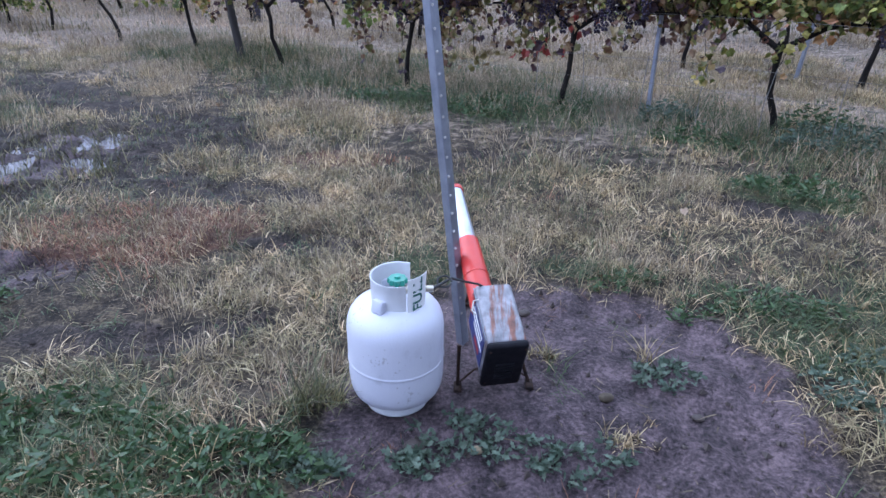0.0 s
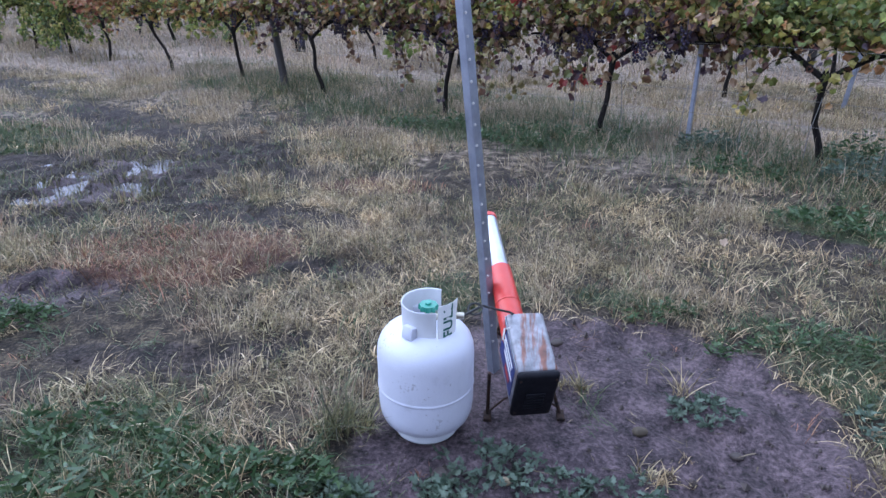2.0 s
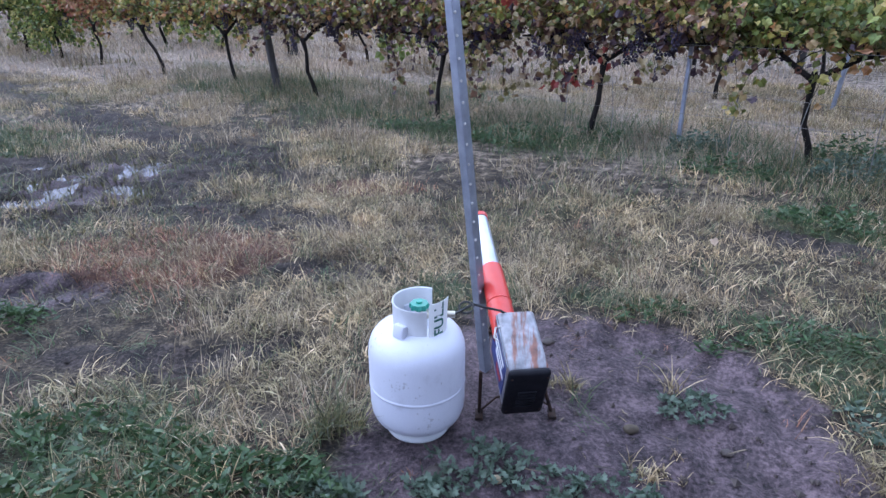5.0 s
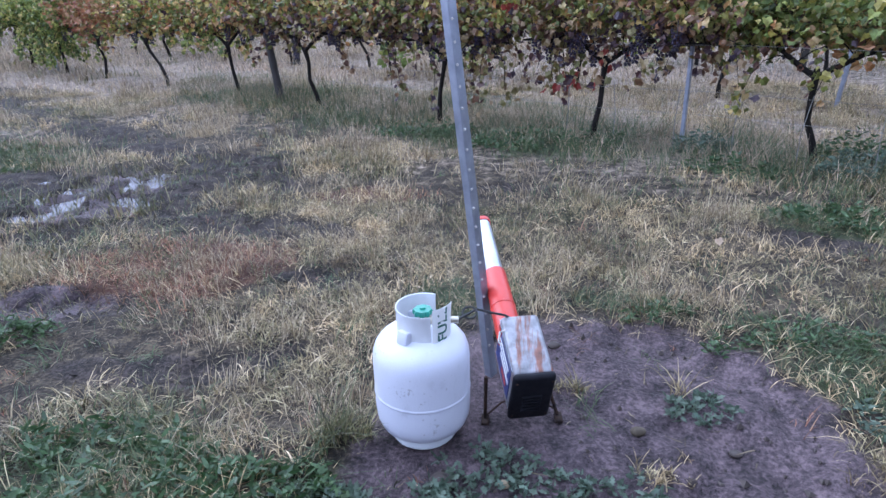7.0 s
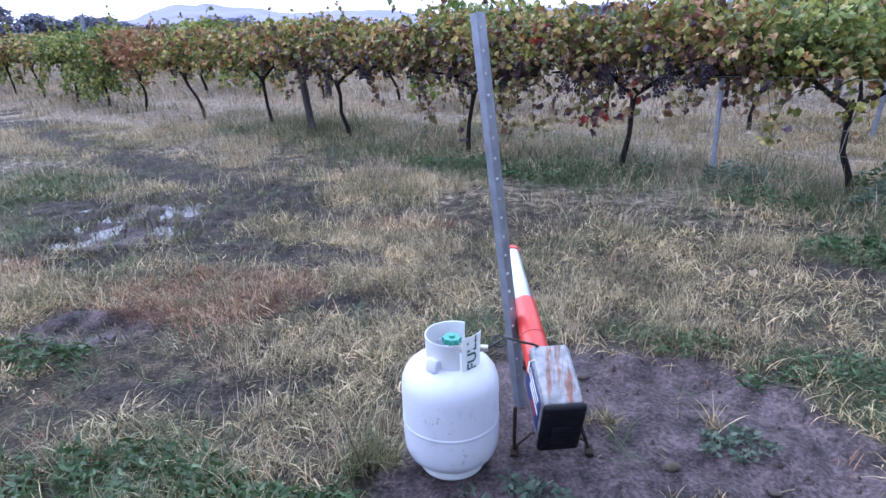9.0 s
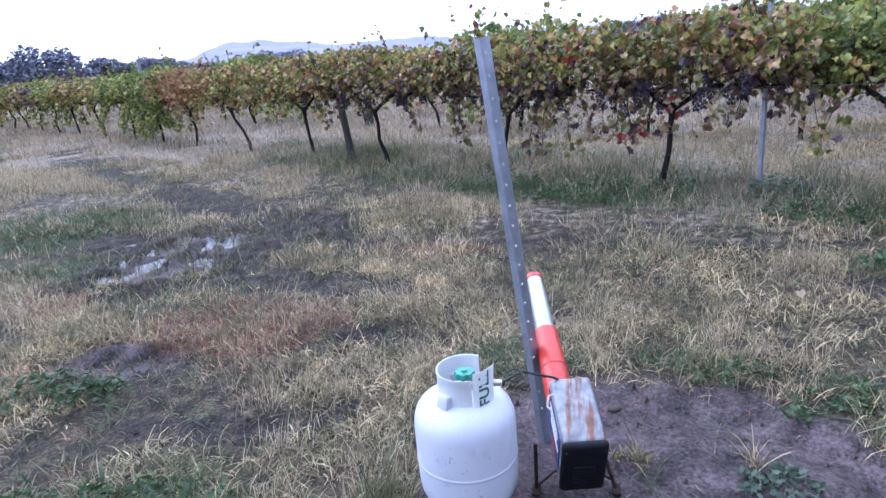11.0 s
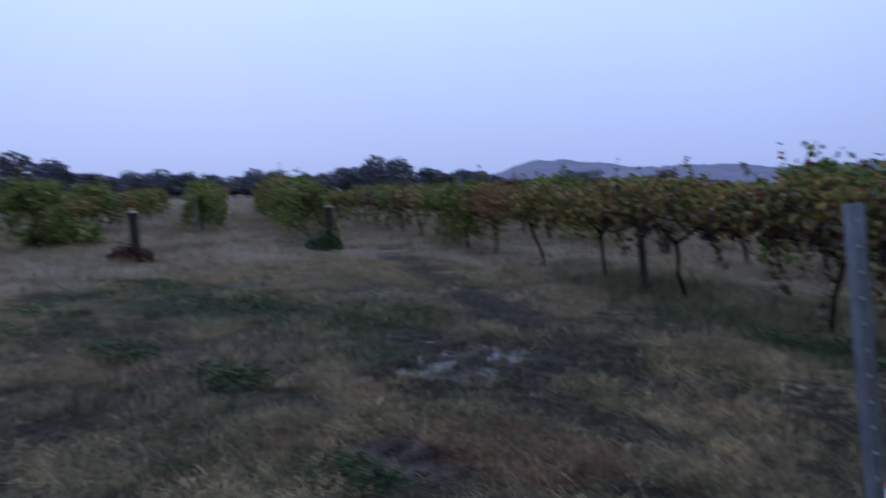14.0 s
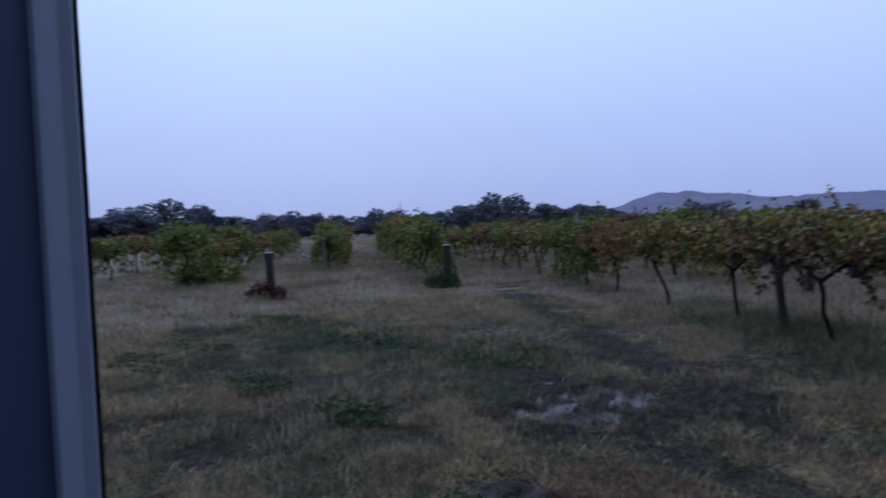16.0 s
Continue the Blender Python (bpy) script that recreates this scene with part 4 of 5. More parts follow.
for cx, cy, cz, n, sd in ((0.72, 5.45, 0.50, 14, 61), (0.98, 5.36, 0.68, 7, 63), (0.30, 5.7, 1.12, 8, 65)):
    g = rnd(sd)
    back = reddish.matrix_basis.inverted()
    at = [tuple(back @ Vector((cx + g.normal(0, 0.07), cy + g.normal(0, 0.04), cz + g.normal(0, 0.04)))) for _ in range(n)]
    tagged(leaves("red_leaf_spray", at, [(0, 0, -1)] * n, 0.06, M_LEAF_RED, reddish, sd + 1, label="crimson turned leaves"), kind="stuff")
KINDS = []
for k, (mm, lab) in enumerate(((M_LEAF_MIX, MIXED), (M_LEAF_GREEN, GREENY), (M_LEAF_BROWN, BROWN), (M_LEAF_MIX, MIXED))):
    KINDS.append(vine((-11.6, -13.0, -14.5, 2.65)[k], (13.8, 14.75, 15.75, 7.5)[k], 230 + k, mm, lab, near=False, full=1.25 + 0.7 * (k == 1), grapes=1, droop=0.25 + 0.25 * (k == 1), low=2 * (k == 1), lean=(0.08 * (k - 1), 0)))
gv = rnd(77)


def more_vines(k0, x0, x1, gap, pick, big=1.0):
    x = x0
    while x > x1:
        xx = x + gv.normal(0, 0.12)
        yy = k0 - ROW_SLOPE * xx + gv.normal(0, 0.06)
        turn = math.degrees(ROW_TURN) + (180 if gv.random() < 0.5 else 0)
        c = copy_thing(KINDS[pick[gv.integers(0, len(pick))]], pose(xx, yy, ground_point(xx, yy) - 0.01, 0, 0, turn))
        s = big * gv.uniform(0.86, 1.22)
        c.scale = (s, s * 1.15, s)
        x -= gap


more_vines(5.95, -16.0, -42, 1.55, (0, 1, 0, 3))
more_vines(9.30, 5.6, 3.6, 1.5, (0, 3))
more_vines(9.30, 1.1, -26, 1.55, (0, 1, 2, 3))
more_vines(12.65, 6.6, -26, 1.6, (0, 1, 2, 3))
more_vines(16.0, 7.0, -24, 1.9, (0, 2, 3))
more_vines(2.75, -13.0, -40, 1.7, (1, 1, 0), 1.22)
more_vines(-0.9, -18.4, -42, 1.7, (1, 1, 0), 1.15)
more_vines(-5.2, -17.0, -42, 1.8, (1, 1, 0), 1.1)
more_vines(-9.5, -22.0, -44, 2.4, (1, 0))


# ---- trellis: posts, pickets and wires ----
def wooden_post(x, y, h, r, lean=(0, 0), capped=False, label="weathered round timber trellis post"):
    p = thing("wooden_post", pose(x, y, ground_point(x, y)), label, "post", "trellis posts")
    g = rnd(int(abs(x * 100)))
    n = 7
    pts = [(lean[0] * k / n, lean[1] * k / n, -0.1 + (h + 0.1) * k / n) for k in range(n + 1)]
    bm = tube(pts, [r * (1.06 - 0.10 * k / n) * g.uniform(0.97, 1.03) for k in range(n + 1)], 14)
    part("shaft", bm, M_POST, p)
    if capped:
        cap = lathe([(0, 0.016), (r * 1.02, 0.013), (r * 1.10, 0.004), (r * 1.08, -0.012), (0, -0.012)], 16)
        part("cap", shift(cap, pose(lean[0], lean[1], h + 0.012)), M_CAP, p, "pale cap on the post's top")
    return p


wooden_post(-2.42, 7.62, 0.90, 0.044, (-0.11, 0.02))
wooden_post(-12.05, 6.28, 0.94, 0.085, (-0.05, 0), True, "dark end post with a pale top in russet weeds")
wooden_post(-10.3, 9.78, 0.94, 0.085, (-0.02, 0), True, "dark end post with a pale top in green weeds")
wooden_post(4.49, 9.6, 1.49, 0.05, (0.03, 0))
wooden_post(-3.4, 11.6, 1.0, 0.06)


def angle_iron(width, height, thick, turn):
    """Folded steel section: two flanges meeting at a ridge."""
    bm = bmesh.new()
    a = radians(turn)
    w = width
    prof = [(-w * 0.62, 0.018), (-w * 0.05, 0), (w * 0.05, 0), (w * 0.62, 0.030), (w * 0.62, 0.030 + thick), (w * 0.02, thick * 1.6), (-w * 0.04, thick * 1.6), (-w * 0.62, 0.018 + thick)]
    rings = []
    for z in (-0.15, height):
        rings.append([bm.verts.new((x * math.cos(a) - y * math.sin(a), x * math.sin(a) + y * math.cos(a), z)) for x, y in prof])
    n = len(prof)
    for k in range(n):
        bm.faces.new((rings[0][k], rings[0][(k + 1) % n], rings[1][(k + 1) % n], rings[1][k]))
    bm.faces.new(rings[0][::-1])
    bm.faces.new(rings[1])
    return bm


def steel_picket(x, y, h, width, lean, turn, label, studs):
    p = thing("steel_picket", pose(x, y, 0, 0, lean, 0), label, "post", "steel trellis pickets")
    part("shaft", angle_iron(width, h, 0.003, turn), M_GALV, p)
    for k in range(studs):
        z = 0.12 + (h - 0.16) * k / max(1, studs - 1)
        bm = bmesh.new()
        bmesh.ops.create_cone(bm, cap_ends=True, segments=8, radius1=0.0048, radius2=0.003, depth=0.005, matrix=Matrix.Translation((width * 0.17, -0.0005 + 0.006, z)) @ Matrix.Rotation(radians(90), 4, "X"))
        part("punched_lug", bm, M_CAP, p)
    return p


steel_picket(0.088, 1.98, 1.245, 0.033, -5.9, 0, "leaning galvanised steel picket with punched lugs", 19)
steel_picket(1.60, 5.15, 1.50, 0.032, -0.5, 0, "upright galvanised steel picket in the vine row", 10)
steel_picket(3.62, 6.84, 1.25, 0.045, 4.0, 0, "leaning galvanised steel picket in the vine row", 8)
steel_picket(-7.9, 11.45, 1.55, 0.05, 0, 0, "upright galvanised steel picket in the vine row", 8)
steel_picket(-15.9, 9.9, 1.2, 0.05, 0, 0, "pale steel picket beside leafy vines", 6)


def trellis_wire(k0, x0, x1, z, r, label):
    n = max(8, int(abs(x1 - x0) / 0.8))
    pts = []
    for i in range(n + 1):
        x = x0 + (x1 - x0) * i / n
        pts.append((x, k0 - ROW_SLOPE * x, z + 0.012 * math.sin(i * 2.1)))
    bm = tube(pts, [r] * (n + 1), 5)
    ob = part("trellis_wire", bm, M_WIRE, None)
    tagged(ob, label, "wire", "trellis wires", "structure")


for z in (0.80,):
    trellis_wire(5.98, 5.0, -20, z, 0.0014, "taut fencing wire carrying the vines")
for z in (0.30, 0.47):
    trellis_wire(6.05, 5.0, -2.4, z, 0.0016, "thin fencing wire low along the vine row")
for z in (0.80,):
    trellis_wire(9.32, 6.0, -16, z, 0.0025, "taut fencing wire carrying the vines")
gw = rnd(19)
for k in range(9):
    x = 0.75 + 0.36 * k + gw.normal(0, 0.04)
    y = 6.05 - ROW_SLOPE * x
    ob = part("fence_dropper", tube([(x, y, ground_point(x, y) - 0.02), (x + gw.normal(0, 0.01), y, 0.25), (x + gw.normal(0, 0.015), y, 0.50)], [0.003] * 3, 5), M_WIRE, None)
    tagged(ob, "thin upright wire dropper in the fence", "wire", "fence droppers")


# ---- weeds ----
def weed_patch(name, label, cx, cy, rx, ry, count, size, height, material, seed, shape=(BLADE_V, BLADE_F)):
    """Leafy weeds: leaves in rosettes on short stems, one mesh."""
    g = rnd(seed)
    at, aim, sz = [], [], []
    for _ in range(count):
        a, q = g.uniform(0, 2 * math.pi), math.sqrt(g.random())
        x, y = cx + rx * q * math.cos(a), cy + ry * q * math.sin(a)
        if np.hypot(x + 0.115, y - 1.72) < 0.15:
            continue
        z = ground_point(x, y)
        top = height * g.uniform(0.3, 1.1) * (1.1 - 0.6 * q)
        for k in range(int(g.integers(9, 16))):
            h = top * (k / 14) ** 0.8
            b = k * 2.4 + g.normal(0, 0.3)
            at.append((x + g.normal(0, 0.012), y + g.normal(0, 0.012), z + h + 0.004))
            aim.append((math.cos(b), math.sin(b), g.uniform(-0.1, 0.7)))
            sz.append(size)
    return tagged(leaves(name, at, aim, sz, material, None, seed + 1, shape, label, 0.25), label, "weeds", kind="stuff")


LOBED = (np.array([(0, 0, 0), (0.10, 0.25, 0.02), (0.26, 0.35, 0.03), (0.12, 0.5, 0.01), (0.24, 0.68, 0.02), (0.1, 0.75, 0), (0, 1, -0.06), (-0.1, 0.75, 0), (-0.24, 0.68, 0.02), (-0.12, 0.5, 0.01), (-0.26, 0.35, 0.03), (-0.10, 0.25, 0.02)]),
         np.array([(0, 1, 11), (1, 2, 3), (11, 9, 10), (1, 3, 11), (3, 9, 11), (3, 4, 5), (9, 7, 8), (3, 5, 9), (5, 7, 9), (5, 6, 7)]))
GW = "low green broad-leaved weeds on damp ground"
GG = "grey-green thistle rosettes on bare mud"
weed_patch("leafy_weeds", GW, -1.05, 1.42, 0.50, 0.28, 150, 0.037, 0.10, M_WEED, 401)
weed_patch("leafy_weeds", GW, -0.55, 1.40, 0.28, 0.14, 60, 0.035, 0.085, M_WEED, 403)
weed_patch("leafy_weeds", GW, -1.95, 2.2, 0.35, 0.16, 60, 0.032, 0.10, M_WEED, 405)
weed_patch("leafy_weeds", GW, 1.2, 2.2, 0.40, 0.11, 42, 0.028, 0.08, M_WEED, 407)
weed_patch("leafy_weeds", GW, 0.72, 2.42, 0.16, 0.08, 14, 0.028, 0.07, M_WEED, 409)
weed_patch("leafy_weeds", GW, 1.45, 1.75, 0.28, 0.2, 60, 0.032, 0.06, M_WEED_GREY, 411)
weed_patch("leafy_weeds", GW, 1.72, 5.05, 0.24, 0.14, 50, 0.05, 0.22, M_WEED_GREY, 413)
weed_patch("leafy_weeds", GW, 2.75, 4.4, 0.5, 0.25, 110, 0.05, 0.22, M_WEED_GREY, 415)
weed_patch("leafy_weeds", GW, 0.5, 5.3, 0.7, 0.25, 110, 0.045, 0.16, M_WEED, 417)
weed_patch("leafy_weeds", GW, -10.3, 9.6, 0.45, 0.4, 90, 0.12, 0.50, M_WEED, 419)
weed_patch("leafy_weeds", "dark russet weeds round the foot of a post", -11.9, 6.1, 0.40, 0.35, 90, 0.11, 0.42, M_MAROON, 421)
weed_patch("leafy_weeds", "tall leafy green bush among the vines", -17.4, 7.0, 1.3, 0.8, 170, 0.2, 1.0, M_LEAF_GREEN, 423)
weed_patch("leafy_weeds", GW, 1.95, 3.5, 0.32, 0.22, 60, 0.04, 0.12, M_WEED, 461)
weed_patch("leafy_weeds", GW, 1.75, 4.45, 0.35, 0.2, 45, 0.04, 0.14, M_WEED, 463)
weed_patch("leafy_weeds", GW, 2.75, 4.75, 0.32, 0.2, 60, 0.045, 0.30, M_WEED, 465)
weed_patch("leafy_weeds", GW, -0.5, 5.75, 0.5, 0.2, 70, 0.042, 0.16, M_WEED, 467)
weed_patch("leafy_weeds", "flat bright green weeds on the trodden ground", -4.2, 4.9, 0.8, 0.6, 170, 0.035, 0.035, M_GREEN, 469)
for k, (cx, cy, rx, ry) in enumerate(((-7.7, 3.1, 0.8, 0.35), (-6.8, 2.2, 0.7, 0.3), (-5.9, 4.4, 0.9, 0.4), (-5.0, 2.6, 0.45, 0.25), (-8.6, 4.6, 0.9, 0.4), (-3.6, 2.7, 0.35, 0.2))):
    weed_patch("leafy_weeds", GW, cx, cy, rx, ry, 70, 0.05, 0.11, (M_WEED, M_GREEN)[k % 2], 471 + 2 * k)
weed_patch("thistle_rosettes", GG, 0.06, 1.56, 0.16, 0.07, 17, 0.03, 0.030, M_WEED_GREY, 431, LOBED)
weed_patch("thistle_rosettes", GG, 0.22, 1.49, 0.12, 0.06, 12, 0.03, 0.027, M_WEED_GREY, 433, LOBED)
weed_patch("thistle_rosettes", GG, 0.42, 1.48, 0.12, 0.07, 13, 0.03, 0.027, M_WEED_GREY, 435, LOBED)
weed_patch("thistle_rosettes", GG, -0.02, 1.44, 0.09, 0.05, 16, 0.03, 0.024, M_WEED_GREY, 437, LOBED)
weed_patch("thistle_rosettes", GG, -0.35, 1.42, 0.14, 0.05, 24, 0.03, 0.024, M_WEED_GREY, 439, LOBED)
weed_patch("thistle_rosettes", GG, 0.72, 1.82, 0.10, 0.06, 16, 0.03, 0.030, M_WEED_GREY, 441, LOBED)


def tuft(cx, cy, r, n, length, seed, mat_, lab):
    g = rnd(seed)
    blades("grass_tuft", lab, cx + g.normal(0, r, n), cy + g.normal(0, r * 0.6, n), 12, length, 0.004, 0.012, (0.1, 1.0), (0.3, 1.3), 3, mat_, seed + 1)


tuft(0.36, 1.92, 0.04, 10, 0.07, 451, M_STRAW, "small dry grass tuft on bare mud")
tuft(0.56, 1.55, 0.05, 12, 0.065, 453, M_STRAW, "small dry grass tuft on bare mud")
tuft(0.70, 1.92, 0.02, 2, 0.15, 455, M_STRAW, "thin upright dry grass tuft on bare mud")
tuft(-0.33, 1.66, 0.05, 20, 0.14, 457, M_OLIVE, "long half-green grass beside the gas bottle")

pale = leaves("fallen_leaf", [(1.17, 3.03, ground_point(1.17, 3.03) + 0.07)], [(0.6, -0.2, 0.3)], [0.032], M_LEAF_PALE, None, 9)
tagged(pale, "single pale dead leaf caught on the grass", "leaf")
for k, (x, y) in enumerate(((0.12, 1.50), (0.52, 1.72), (-0.05, 1.50), (0.78, 1.66), (0.32, 2.2))):
    bm = bmesh.new()
    bmesh.ops.create_icosphere(bm, subdivisions=2, radius=0.014 + 0.004 * (k % 3))
    for v in bm.verts:
        v.co = Vector((v.co.x * 1.3, v.co.y, v.co.z * 0.7)) * (1 + 0.25 * noise.noise(v.co * 60 + Vector((k, 0, 0))))
    ob = part("pebble", bm, M_LITTER if k < 2 else M_CLOD, None)
    ob.location = (x, y, ground_point(x, y) + 0.004)
    tagged(ob, "small stone pressed into the mud", "stone", "pebbles on the mud")


# ---- far trees and range ----
def gum_tree(seed, h, spread, label):
    g = rnd(seed)
    t = thing("gum_tree", pose(0, 0, 0), label, "tree", "trees on the skyline")
    top = h * 0.55
    part("trunk", tube([(0, 0, -0.3), (g.normal(0, 0.1), g.normal(0, 0.1), h * 0.25), (g.normal(0, 0.25), g.normal(0, 0.25), top)], [0.032 * h, 0.024 * h, 0.014 * h], 8), M_TREE_BARK, t)
    at, aim, limbs = [], [], bmesh.new()
    for k in range(24):
        a = k * 2.4 + g.normal(0, 0.3)
        q = math.sqrt(g.random())
        z = h * (0.16 + 0.70 * g.random() ** 0.9)
        wide = spread * (0.45 + 0.6 * math.sin(math.pi * min(1, (z / h - 0.15) / 0.85)))
        c = np.array([wide * q * math.cos(a), wide * q * math.sin(a), z])
        tube([(0, 0, min(top, z * 0.6)), tuple(c * np.array([0.5, 0.5, 0.85])), tuple(c)], [0.012 * h, 0.008 * h, 0.003 * h], 5, limbs, False)
        rad = np.array([0.36, 0.36, 0.26]) * spread * g.uniform(0.7, 1.25)
        n = 170
        d = g.normal(0, 1, (n, 3))
        d /= np.linalg.norm(d, axis=1, keepdims=True)
        d *= g.uniform(0.35, 1.0, (n, 1)) ** 0.5
        at += [*(c + d * rad)]
        aim += [*np.stack([d[:, 0], d[:, 1], g.normal(-0.3, 0.5, n)], -1)]
    limb_ob = part("branchwork", limbs, M_TREE_BARK, t)
    tagged(limb_ob, kind="stuff")
    tagged(leaves("crown", at, aim, 0.058 * h, M_TREE_LEAF_HAZED, t, seed + 1, (PLAIN_V[:4], np.array([(0, 1, 2), (0, 2, 3)]))), kind="stuff")
    return t


TREE_LABEL = "dark rounded gum tree on the skyline, bluish haze in its leaf colour"
TREES = [gum_tree(501, 8.0, 3.6, TREE_LABEL), gum_tree(511, 8.0, 4.6, TREE_LABEL), gum_tree(521, 8.0, 3.0, TREE_LABEL)]
# bearing to the left of north, height of the top over the horizon in degrees, distance
SKYLINE = [(75.4, 2.5, 120), (72.2, 3.2, 125), (69.0, 2.8, 130), (66.3, 1.9, 140), (62.3, 2.0, 135), (60, 1.8, 140), (57.2, 1.3, 150), (53.0, 1.95, 140), (50, 1.5, 150),
           (45.8, 2.2, 140), (42.2, 2.95, 135), (37.6, 1.9, 150), (34.3, 1.6, 155), (24.6, 1.35, 160), (17.4, 1.2, 170), (6, 1.1, 170), (-6.7, 1.35, 150), (-9.0, 1.45, 150),
           (-21.4, 1.1, 150), (-23.1, 2.4, 120), (-24.8, 1.6, 130), (-26.3, 3.0, 110), (-28.0, 3.5, 110), (-31, 3.0, 115), (78.5, 2.2, 120), (82, 2.6, 120)]
gt = rnd(303)
for b in np.arange(33.0, 84.0, 1.3):
    SKYLINE.append((b + gt.normal(0, 0.4), gt.uniform(1.0, 1.75), 165 + gt.uniform(-10, 15)))
first = [True, True, True]
for k, (b, el, dist) in enumerate(SKYLINE):
    h = 1.25 + dist * math.tan(radians(el)) + 0.2
    i = k % 3
    x, y = -dist * math.sin(radians(b)), dist * math.cos(radians(b))
    wide = (1.2 + 0.35 * gt.random()) * h / 8.0 if el > 1.4 else 1.9 * h / 8.0
    m = pose(x, y, 0, 0, 0, gt.uniform(0, 360)) @ Matrix.Diagonal((wide, wide, h / 8.0 / 0.98, 1))
    if first[i]:
        TREES[i].matrix_basis, first[i] = m, False
    else:
        src = TREES[i]
        t = copy_thing(src, Matrix.Identity(4))
        t.matrix_basis = m


def ridge(b):
    """Height of the far range, in degrees over the horizon, along the bearing."""
    h = 0.9 + 1.35 * np.exp(-((b - 28.6) / 3.3) ** 2) + 1.1 * np.exp(-((b - 23.5) / 3.5) ** 2) + 0.75 * np.exp(-((b - 14) / 6) ** 2) + 0.5 * np.exp(-((b - 1) / 5) ** 2) + 0.5 * np.exp(-((b + 9) / 5) ** 2)
    return h * np.clip((40 - b) / 7, 0.0, 1) * np.clip((b + 60) / 25, 0, 1) + 0.45 * fbm(b * 0.7, b * 0, 21) + 0.16 * fbm(b * 4, b * 0, 23)


hb = np.linspace(-70, 60, 520)
hs = np.linspace(0, 1, 9)
HB, HS = np.meshgrid(hb, hs)
dist = 1500 + 700 * HS
HZ = dist * np.tan(np.radians(np.maximum(ridge(HB), -0.3))) * np.sin(HS * math.pi / 2) ** 0.8 - 3
hi_ = np.arange(520 * 9).reshape(9, 520)
hq = np.stack([hi_[:-1, :-1], hi_[:-1, 1:], hi_[1:, 1:], hi_[1:, :-1]], -1).reshape(-1, 4)
tagged(mesh_ob("backdrop", np.stack([-dist * np.sin(np.radians(HB)), dist * np.cos(np.radians(HB)), HZ], -1).reshape(-1, 3), hq, M_HILL, smooth=True), "far wooded hills, their pale blue mist painted as glow", "hills", kind="structure")


# ---- gas bottle ----
bottle = thing("gas_bottle", pose(-0.111, 1.705, 0.0), "white enamelled gas bottle standing on the muddy ground", "gas bottle")
part("body", lathe([(0, 0.030), (0.095, 0.028), (0.126, 0.038), (0.144, 0.053), (0.1525, 0.074), (0.1555, 0.100), (0.156, 0.13), (0.156, 0.262), (0.1535, 0.283), (0.146, 0.303), (0.132, 0.320),
                    (0.110, 0.334), (0.080, 0.344), (0.045, 0.349), (0.0, 0.350)], 64), M_BOTTLE, bottle)
part("weld_seam", lathe([(0.1555, 0.155), (0.1575, 0.158), (0.1580, 0.161), (0.1575, 0.164), (0.1555, 0.167)], 64), M_BOTTLE, bottle)
part("foot_ring", lathe([(0.097, 0.0), (0.106, 0.0), (0.108, 0.006), (0.104, 0.012), (0.104, 0.046), (0.100, 0.046), (0.097, 0.0)], 48), M_COLLAR, bottle, "scuffed grey foot ring")
arc = (radians(66), radians(292))
collar = part("collar", lathe([(0.0805, 0.330), (0.0835, 0.330), (0.0840, 0.36), (0.0840, 0.411), (0.0855, 0.416), (0.0850, 0.420), (0.0815, 0.419), (0.0810, 0.411), (0.0805, 0.330)], 48, arc), M_COLLAR, bottle, "grey-white guard collar, open at one side")
for a in (236, 120):
    part("lug", shift(slab((-0.010, -0.021, -0.016), (0.018, 0.021, 0.022), 0.006), pose(0.088 * math.cos(radians(a)), 0.088 * math.sin(radians(a)), 0.352, 0, -14, a)), M_BOTTLE, collar, "white welded lug")
valve = part("valve", lathe([(0, 0.345), (0.019, 0.345), (0.019, 0.362), (0.014, 0.366), (0.014, 0.385), (0.008, 0.388), (0.008, 0.398), (0, 0.398)], 20), M_BRASS, bottle, "dull nickel valve body")
knob = bmesh.new()
rim = [[], []]
for k in range(48):
    a = 2 * math.pi * k / 48
    r = 0.029 + 0.0035 * math.cos(8 * a)
    rim[0].append(knob.verts.new((r * math.cos(a), r * math.sin(a), 0.394)))
    rim[1].append(knob.verts.new((r * 0.97 * math.cos(a), r * 0.97 * math.sin(a), 0.409)))
for k in range(48):
    j = (k + 1) % 48
    knob.faces.new((rim[0][k], rim[0][j], rim[1][j], rim[1][k]))
knob.faces.new(rim[0][::-1])
knob.faces.new(rim[1])
bmesh.ops.bevel(knob, geom=[e for e in knob.edges if abs(e.verts[0].co.z - 0.409) < 1e-5 and abs(e.verts[1].co.z - 0.409) < 1e-5], offset=0.002, segments=2, affect="EDGES")
wheel = part("handwheel", knob, M_KNOB, valve, "green lobed plastic handwheel")
part("hub", lathe([(0, 0.408), (0.010, 0.408), (0.009, 0.414), (0, 0.415)], 16), M_KNOB, valve)
part("outlet", shift(lathe([(0, 0), (0.013, 0), (0.013, 0.030), (0.010, 0.033), (0.010, 0.060), (0.0, 0.060)], 16), pose(0, 0, 0.375, 0, 90, -8)), M_BRASS, valve)
tag_arc = (radians(-66), radians(-14))
seal = part("seal_tag", lathe([(0.0885, 0.335), (0.0895, 0.335), (0.0915, 0.39), (0.0950, 0.443), (0.0940, 0.443), (0.0905, 0.39), (0.0885, 0.335)], 16, tag_arc), M_TAG, bottle, "white film tag wrapped over the valve opening")
txt = bpy.data.curves.new("full_text", "FONT")
txt.body = "FULL"
txt.size = 0.043
txt.extrude = 0.0004
txt.offset = 0.0007
